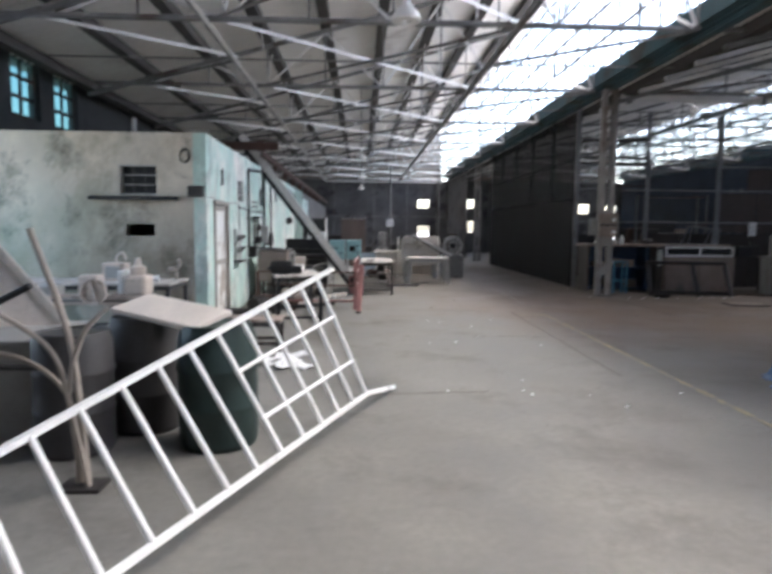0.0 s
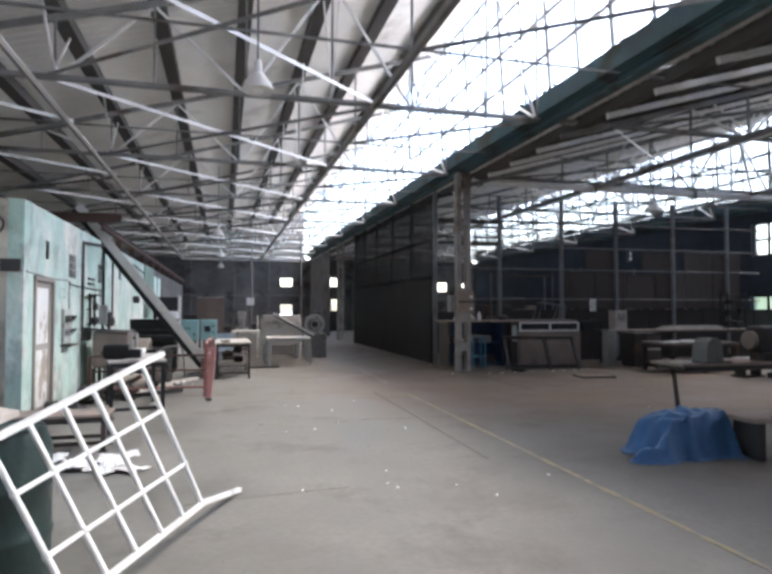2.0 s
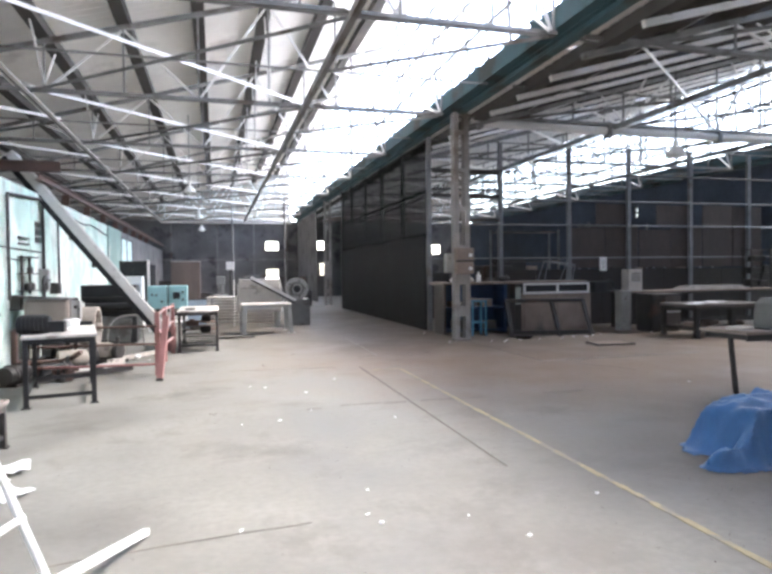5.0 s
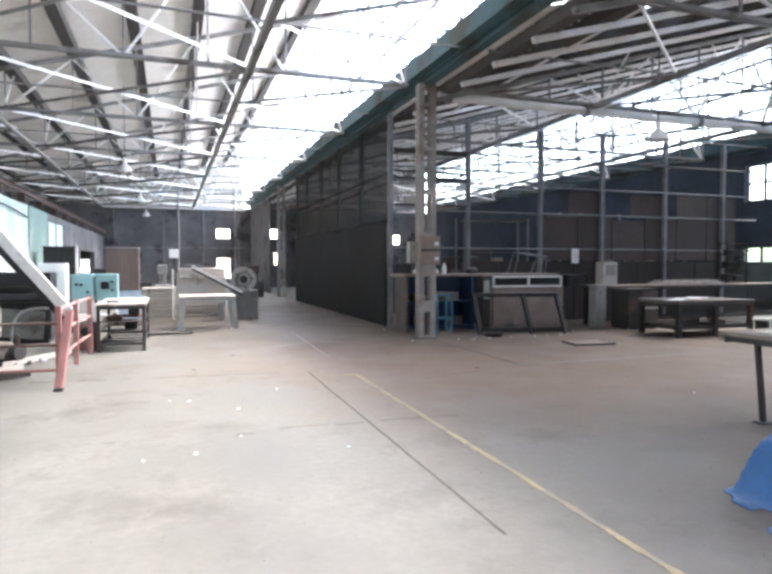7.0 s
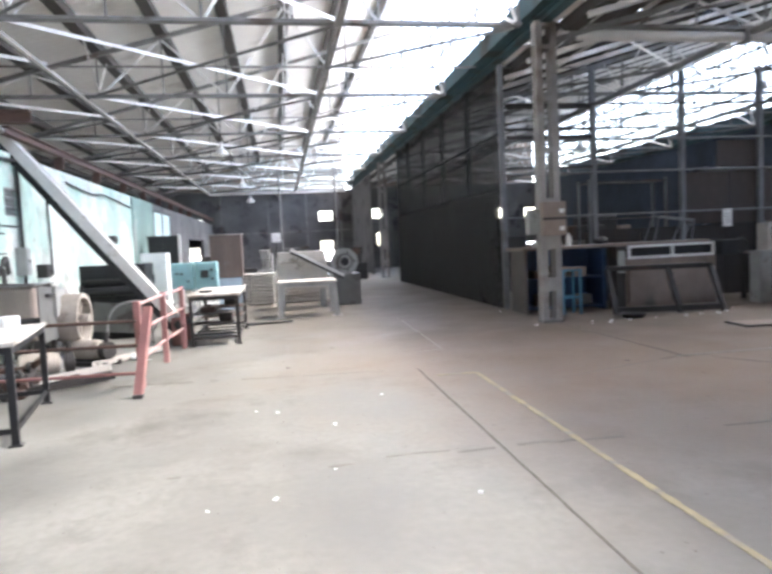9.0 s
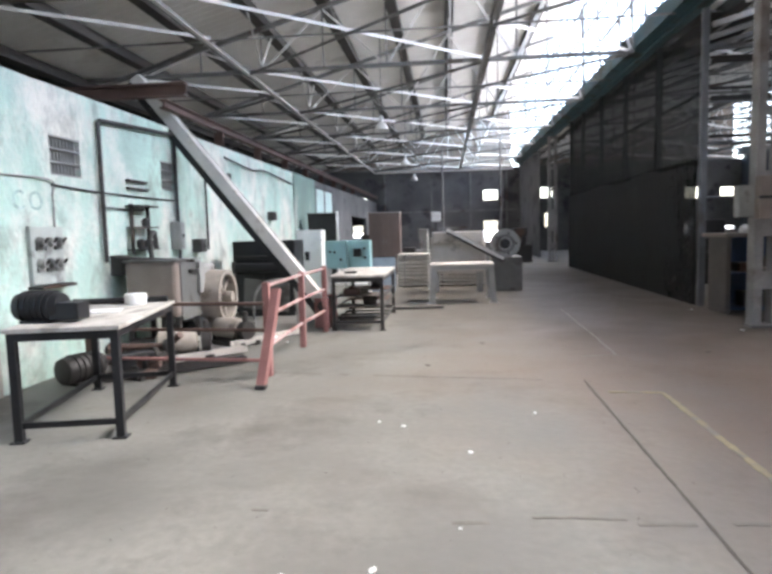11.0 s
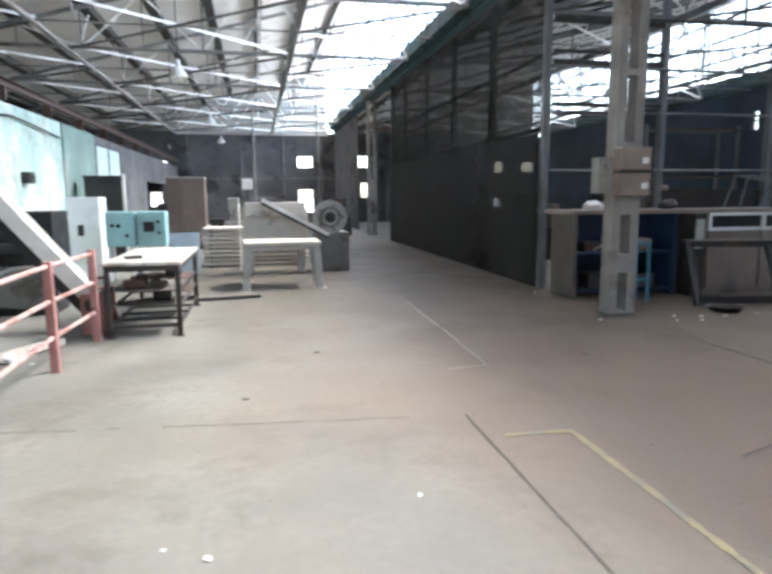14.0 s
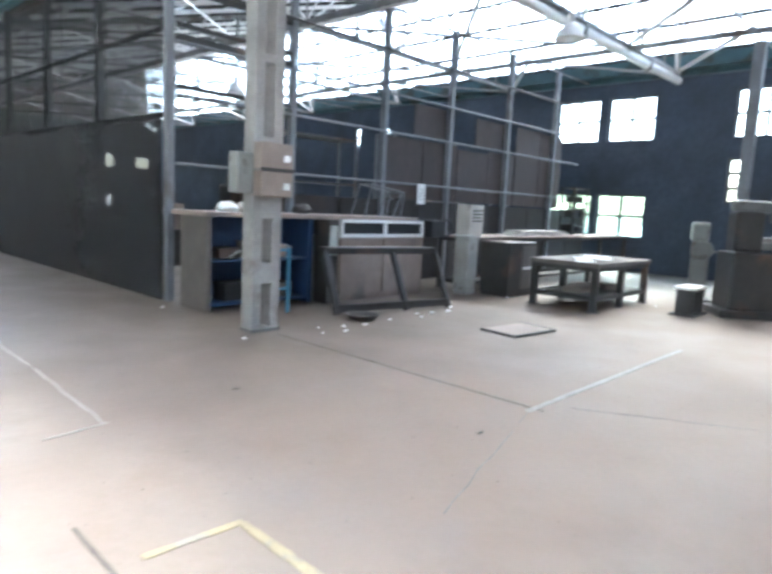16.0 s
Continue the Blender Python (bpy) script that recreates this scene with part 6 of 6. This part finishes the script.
for x, y, w, h in ((13.5, 19.5, 1.4, 1.9), (9.3, 19.8, 1.6, 1.7), (16.0, 20.5, 1.5, 2.2), (11.2, 22.5, 1.8, 2.0), (8.0, 21.5, 1.0, 1.5)):
    mc = thing("machine", "dark hulking machine in the unlit second bay", "machine", (x, y, 0), group="dark machines in the second bay")
    part("base", B((-w / 2, w / 2, -.5, .5, 0, h * .5), bev=.03), STEEL_DARK, mc)
    part("body", B((-w * .4, w * .2, -.35, .4, h * .5, h), bev=.04), STEEL_DARK, mc)
    part("panel", B((w * .22, w * .42, -.4, .2, h * .5, h * .85), bev=.02), GREY_BOARD, mc)
    b2 = bmesh.new()
    rod(b2, (-w * .4, -.4, h * .75), (w * .4, -.4, h * .75), .05)
    part("shaft", b2, STEEL, mc, smooth=True)


# ---- blue tarpaulin heap and the table behind it ----
def tarp():
    b2 = bmesh.new()
    nx, ny = 84, 56
    grid = []
    step = lambda a: (lambda c: c * c * (3 - 2 * c))(min(1.0, max(0.0, a)))
    ridge = lambda p: 1 - 2 * abs(noise.noise(p))
    for i in range(nx + 1):
        row = []
        for j in range(ny + 1):
            x, y = -.95 + 1.6 * i / nx, -.52 + 1.0 * j / ny
            wob = .10 * noise.noise(Vector((x * 2.4, y * 2.4, 3.1))) + .05 * noise.noise(Vector((x * 6, y * 6, 9.4)))
            d = max((x - .1) / .30, (.1 - x) / .50, abs(y) / .27) + wob * .8
            s = step((1.28 - d) / .46)
            tail = step((1.0 - math.hypot((x + .60) / .26, (y + .24) / .13) + wob * 2) / .6)
            crease = ridge(Vector((x * 3.6 + .4 * y, y * 2.2, 1.7))) * .040 + ridge(Vector((x * 8, y * 6 + x * 3, 5.0))) * .022
            z = s * (.40 + .06 * x + crease * 1.3) + tail * (1 - s) * (.09 + crease * 1.6) + (1 - s) * step((1.5 - d) / .2) * max(0, crease) * .5
            row.append(b2.verts.new((x + (1 - s) * wob * .6, y + (1 - s) * wob * .5 + .25 * crease * s, max(.006, z))))
        grid.append(row)
    for i in range(nx):
        for j in range(ny):
            c = [grid[i][j], grid[i + 1][j], grid[i + 1][j + 1], grid[i][j + 1]]
            if max(v.co.z for v in c) > .012:
                b2.faces.new(c)
    bmesh.ops.delete(b2, geom=[v for v in b2.verts if not v.link_faces], context='VERTS')
    r_ = bmesh.ops.extrude_face_region(b2, geom=b2.faces[:])
    bmesh.ops.translate(b2, verts=[v for v in r_["geom"] if isinstance(v, bmesh.types.BMVert)], vec=(0, 0, -.004))
    solid("tarpaulin", b2, TARP, "rumpled blue plastic tarpaulin thrown over a low heap", "tarpaulin", smooth=True, at=(5.12, 6.31, .002), rz=0)


tarp()
wt = thing("work_table", "dark work table with a dusty grey top on a slanted leg", "table", (7.45, 7.85, 0))
part("tabletop", B((-1.27, 1.27, -.33, .33, .80, .84), bev=.006), GREY_BOARD, wt)
part("apron", B((-1.22, 1.22, -.30, -.27, .73, .80)), STEEL_DARK, wt)
part("apron", B((-1.22, 1.22, .27, .30, .73, .80)), STEEL_DARK, wt)
for p, q in (((-1.16, .0, .80), (-1.06, .0, .015)), ((1.15, -.25, .80), (1.15, -.25, .015)), ((1.15, .25, .80), (1.15, .25, .015))):
    b2 = bmesh.new()
    bar(b2, p, q, .04, .04)
    part("leg", b2, STEEL_DARK, wt)
    part("foot_plate", B((q[0] - .06, q[0] + .06, q[1] - .06, q[1] + .06, 0, .015)), STEEL_DARK, wt)
part("cross_bar", B((-1.2, -1.12, -.27, .27, .74, .80)), STEEL_DARK, wt)
solid("tin_lid", B((-.12, .12, -.09, .09, 0, .03), bev=.01), PALE_MACHINE, "pale tin lid on the corner of a work table", "lid", at=(6.33, 7.75, .84), rz=12)
hd = thing("machine_hood", "dusty grey curved hood on a work table", "hood", (6.76, 7.72, .84))
b2 = bmesh.new()
pr = [(.06, 0), (.06, .18), (.09, .28), (.16, .34), (.26, .34), (.33, .28), (.35, .0)]
lo = [b2.verts.new((x - .2, -.13, z)) for x, z in pr]
hi = [b2.verts.new((x - .2, .13, z)) for x, z in pr]
for i in range(len(pr) - 1):
    b2.faces.new((lo[i], lo[i + 1], hi[i + 1], hi[i]))
b2.faces.new(lo[::-1]), b2.faces.new(hi), b2.faces.new((lo[0], hi[0], hi[-1], lo[-1]))
part("cover", b2, DARK_MACHINE, hd)
part("flange", B((-.24, .26, -.17, .17, 0, .02)), STEEL_DARK, hd)
dm = thing("grinder", "dark bench grinder on a work table", "grinder", (7.75, 7.72, .84))
part("body", B((-.2, .2, -.15, .15, .12, .5), bev=.05), STEEL_DARK, dm)
part("pedestal", B((-.14, .14, -.12, .12, 0, .12)), STEEL_DARK, dm)
for s in (-1, 1):
    b2 = bmesh.new()
    lathe(b2, [(.001, -.03), (.13, -.03), (.13, .03), (.001, .03)], 20, (s * .26, 0, .3), Matrix.Rotation(radians(90), 4, 'Y'))
    part("stone", b2, GREY_BOARD, dm)
lw = thing("low_trestle", "low trestle bench with a dusty brown plank", "bench", (5.85, 5.95, 0))
part("plank", B((-.35, .9, -.22, .22, .40, .45), bev=.006), GREY_BOARD, lw)
for x in (-.2, .7):
    part("leg", B((x - .03, x + .03, -.18, .18, 0, .40)), STEEL_DARK, lw)

# ---- hanging lamps ----
def pendant(x, y, z, bay=0, s=1.0):
    p = thing("pendant_lamp", "pale bell-shaped factory lamp hanging on a cable", "lamp", (x, y, z), group="factory pendant lamps")
    b2 = bmesh.new()
    lathe(b2, [(.20 * s, 0), (.205 * s, .01), (.17 * s, .10), (.09 * s, .20), (.055 * s, .23), (.055 * s, .36), (.02 * s, .40)], 24)
    part("shade", b2, STEEL_PALE_LIT, p, smooth=True)
    b2 = bmesh.new()
    bmesh.ops.create_uvsphere(b2, u_segments=12, v_segments=8, radius=.07 * s, matrix=Matrix.Translation((0, 0, .02)))
    part("bulb", b2, WHITE_METAL, p, smooth=True)
    b2 = bmesh.new()
    rod(b2, (0, 0, .38), (0, 0, roof_z(x, bay) - z + (.04 if bay else -.02)), .012)
    part("cable", b2, RUBBER, p)


for x, y, z in ((.0, 23.3, 4.2), (.05, 32.5, 4.2), (.0, 41.0, 4.2), (.6, 8.4, 4.35)):
    pendant(x, y, z)
pendant(11.0, 14.1, 4.1, 1, 1.1)
pendant(11.0, 23.3, 4.1, 1, 1.1)

# ---- litter ----
rs = random.Random(21)
spots = [(.23, 5.93), (.89, 5.98), (1.76, 6.42), (1.71, 5.85), (1.66, 6.0), (2.25, 5.79), (2.47, 5.43), (3.23, 5.89), (1.19, 10.66), (1.38, 10.56), (1.85, 10.04), (1.76, 9.02), (2.55, 8.41), (1.38, 8.64), (1.0, 8.58), (6.86, 9.09), (2.38, 10.89), (-.4, 14.0), (6.6, 14.6), (6.9, 14.5), (8.2, 14.4), (8.9, 14.5), (8.6, 14.55), (12.4, 12.9), (6.45, 14.35), (6.75, 14.3), (7.2, 14.45), (7.7, 14.5), (8.35, 14.6), (9.2, 14.7), (9.6, 15.0), (10.9, 14.8), (11.2, 14.9), (5.6, 14.6), (5.75, 16.7)]
for x, y in spots:
    b2 = bmesh.new()
    bmesh.ops.create_icosphere(b2, subdivisions=2, radius=rs.uniform(.008, .017) * (1.7 if y > 13 else 1))
    for v in b2.verts:
        v.co = Vector((v.co.x * 1.3, v.co.y, max(0, v.co.z * .35 + .008 + .01 * noise.noise(v.co * 60 + Vector((x, y, 0))))))
    solid("paper_scrap", b2, PAPER, "small crumpled white paper scrap on the floor", "litter", "white scraps on the floor", at=(x, y, 0), rz=rs.uniform(0, 180))
for x, y in ((2.15, 13.85), (5.32, 11.45), (1.5, 12.6), (4.6, 13.2)):
    b2 = B((-.026, .026, -.010, .010, 0, .008), bev=.003)
    solid("debris", b2, JOINT, "small dark scrap lying on the floor", "litter", "dark scraps on the floor", at=(x, y, 0), rz=rs.uniform(-30, 30))
b2 = bmesh.new()
for k in range(900):
    x, y = rs.uniform(-2, 9), rs.uniform(4.5, 16.5)
    r = rs.uniform(.002, .006)
    v4 = [b2.verts.new((x + r * math.cos(a), y + r * math.sin(a), 0)) for a in (0, 2.1, 4.2)] + [b2.verts.new((x, y, r))]
    for f in ((0, 1, 3), (1, 2, 3), (2, 0, 3)):
        b2.faces.new([v4[i] for i in f])
solid("grit", b2, JOINT, "scattered dark grit on the concrete floor", "grit", kind="stuff")

# foliage outside the east windows
rs = random.Random(5)
b2 = bmesh.new()
for k in range(2600):
    c = Vector((RIGHT_X + 3.5 + rs.uniform(0, 2.0), rs.uniform(8, 24), rs.uniform(-.2, 2.6)))
    a = Vector((rs.gauss(0, 1), rs.gauss(0, 1), rs.gauss(0, 1))).normalized() * rs.uniform(.08, .2)
    b = a.cross(Vector((rs.gauss(0, 1), rs.gauss(0, 1), rs.gauss(0, 1)))).normalized() * rs.uniform(.04, .09)
    b2.faces.new([b2.verts.new(c + o) for o in (a, b, -a, -b)])
solid("hedge", b2, LEAF, "leafy green hedge outside the windows", "hedge", kind="stuff")

# ---- storage racks behind the open frame ----
def storage_rack(x, y, w, h, levels):
    r = thing("storage_rack", "dark steel storage rack half full of dusty boxes", "rack", (x, y, 0), group="racks behind the frame")
    for sx in (-w / 2, w / 2):
        for sy in (-.25, .25):
            part("upright", B((sx - .025, sx + .025, sy - .025, sy + .025, 0, h)), PALE_POST, r)
    for k in range(levels):
        z = .12 + (h - .2) * k / (levels - 1)
        part("shelf", B((-w / 2, w / 2, -.27, .27, z, z + .03)), STEEL_DARK, r)
    return [.15 + (h - .2) * k / (levels - 1) for k in range(levels)]


rk = random.Random(17)
for x, y, w, h in ((9.4, 18.3, 1.9, 2.7), (12.3, 18.2, 2.0, 2.9), (15.0, 18.4, 1.8, 2.5)):
    for z in storage_rack(x, y, w, h, 4)[:-1]:
        xx = x - w / 2 + .1
        while xx < x + w / 2 - .35:
            bw, bh = rk.uniform(.2, .42), rk.uniform(.15, .5)
            if rk.random() < .65:
                cb = thing("storage_box", "dusty storage box on a steel rack", "box", (xx + bw / 2, y - .02, z), group="boxes on the racks")
                part("body", B((-bw / 2, bw / 2, -.2, .2, 0, bh), bev=.01), rk.choice((GREY_BOARD, DARK_BOARD, PALE_MACHINE, STEEL_DARK, GREY_BOARD)), cb)
                part("lid", B((-bw / 2 - .01, bw / 2 + .01, -.21, .21, bh, bh + .025), bev=.005), DARK_BOARD, cb)
            xx += bw + rk.uniform(.04, .25)


# ---- motors and castings under and beside the work table ----
def motor(x, y, z, rz, material, label, k=1.0):
    m = thing("electric_motor", label, "motor", (x, y, z), rz)
    q = Matrix.Rotation(radians(90), 4, 'Y')
    b2 = bmesh.new()
    lathe(b2, [(.04 * k, -.19 * k), (.10 * k, -.18 * k), (.11 * k, -.14 * k), (.11 * k, .12 * k), (.09 * k, .17 * k), (.03 * k, .18 * k)], 18, (0, 0, .125 * k), q)
    part("housing", b2, material, m, smooth=True)
    for i in range(5):
        b2 = bmesh.new()
        lathe(b2, [(.108 * k, -.008), (.12 * k, -.008), (.12 * k, .008), (.108 * k, .008)], 18, ((-.10 + .05 * i) * k, 0, .125 * k), q)
        part("fin", b2, material, m)
    part("foot", B((-.12 * k, .10 * k, -.1 * k, .1 * k, 0, .025 * k)), STEEL_DARK, m)
    b2 = bmesh.new()
    rod(b2, (.17 * k, 0, .125 * k), (.26 * k, 0, .125 * k), .018)
    part("shaft", b2, STEEL, m, smooth=True)


motor(-1.95, 11.9, 0, 70, STEEL_DARK, "rusty electric motor standing on the floor by the wall", 1.25)
motor(-2.0, 10.2, 0, 10, STEEL_DARK, "rusty electric motor standing on the floor by the wall", 1.2)

# long steel sections and painted letters along the green wall
for x0, y0, x1, y1, z, m_, lab in ((-1.95, 12.15, -.75, 13.35, .03, PALE_MACHINE, "pale steel channel lying among machine parts"), (-1.75, 11.85, -.55, 12.75, .03, STEEL_DARK, "rusty steel channel lying among machine parts"), (-1.0, 13.6, -.35, 14.7, .03, PALE_MACHINE, "pale steel channel lying on the floor")):
    b2 = bmesh.new()
    bar(b2, (x0, y0, z), (x1, y1, z), .10, .012)
    d_ = Vector((y0 - y1, x1 - x0, 0)).normalized() * .045
    for q in (1, -1):
        bar(b2, Vector((x0, y0, z + .03)) + d_ * q, Vector((x1, y1, z + .03)) + d_ * q, .012, .06)
    solid("steel_channel", b2, m_, lab, "steel channel")
for letter, y in (("C", 11.70), ("O", 11.94)):
    fc = bpy.data.curves.new("painted_letter", 'FONT')
    fc.body, fc.size, fc.extrude = letter, .27, .001
    fc.materials.append(FADED)
    lt_ = new("painted_letter", fc)
    tagged(lt_, "faded green letter painted on the plaster wall", "lettering", kind="structure")
    lt_.matrix_basis = pose(GREEN_X + .004, y, 1.75, 90, 0, 90)
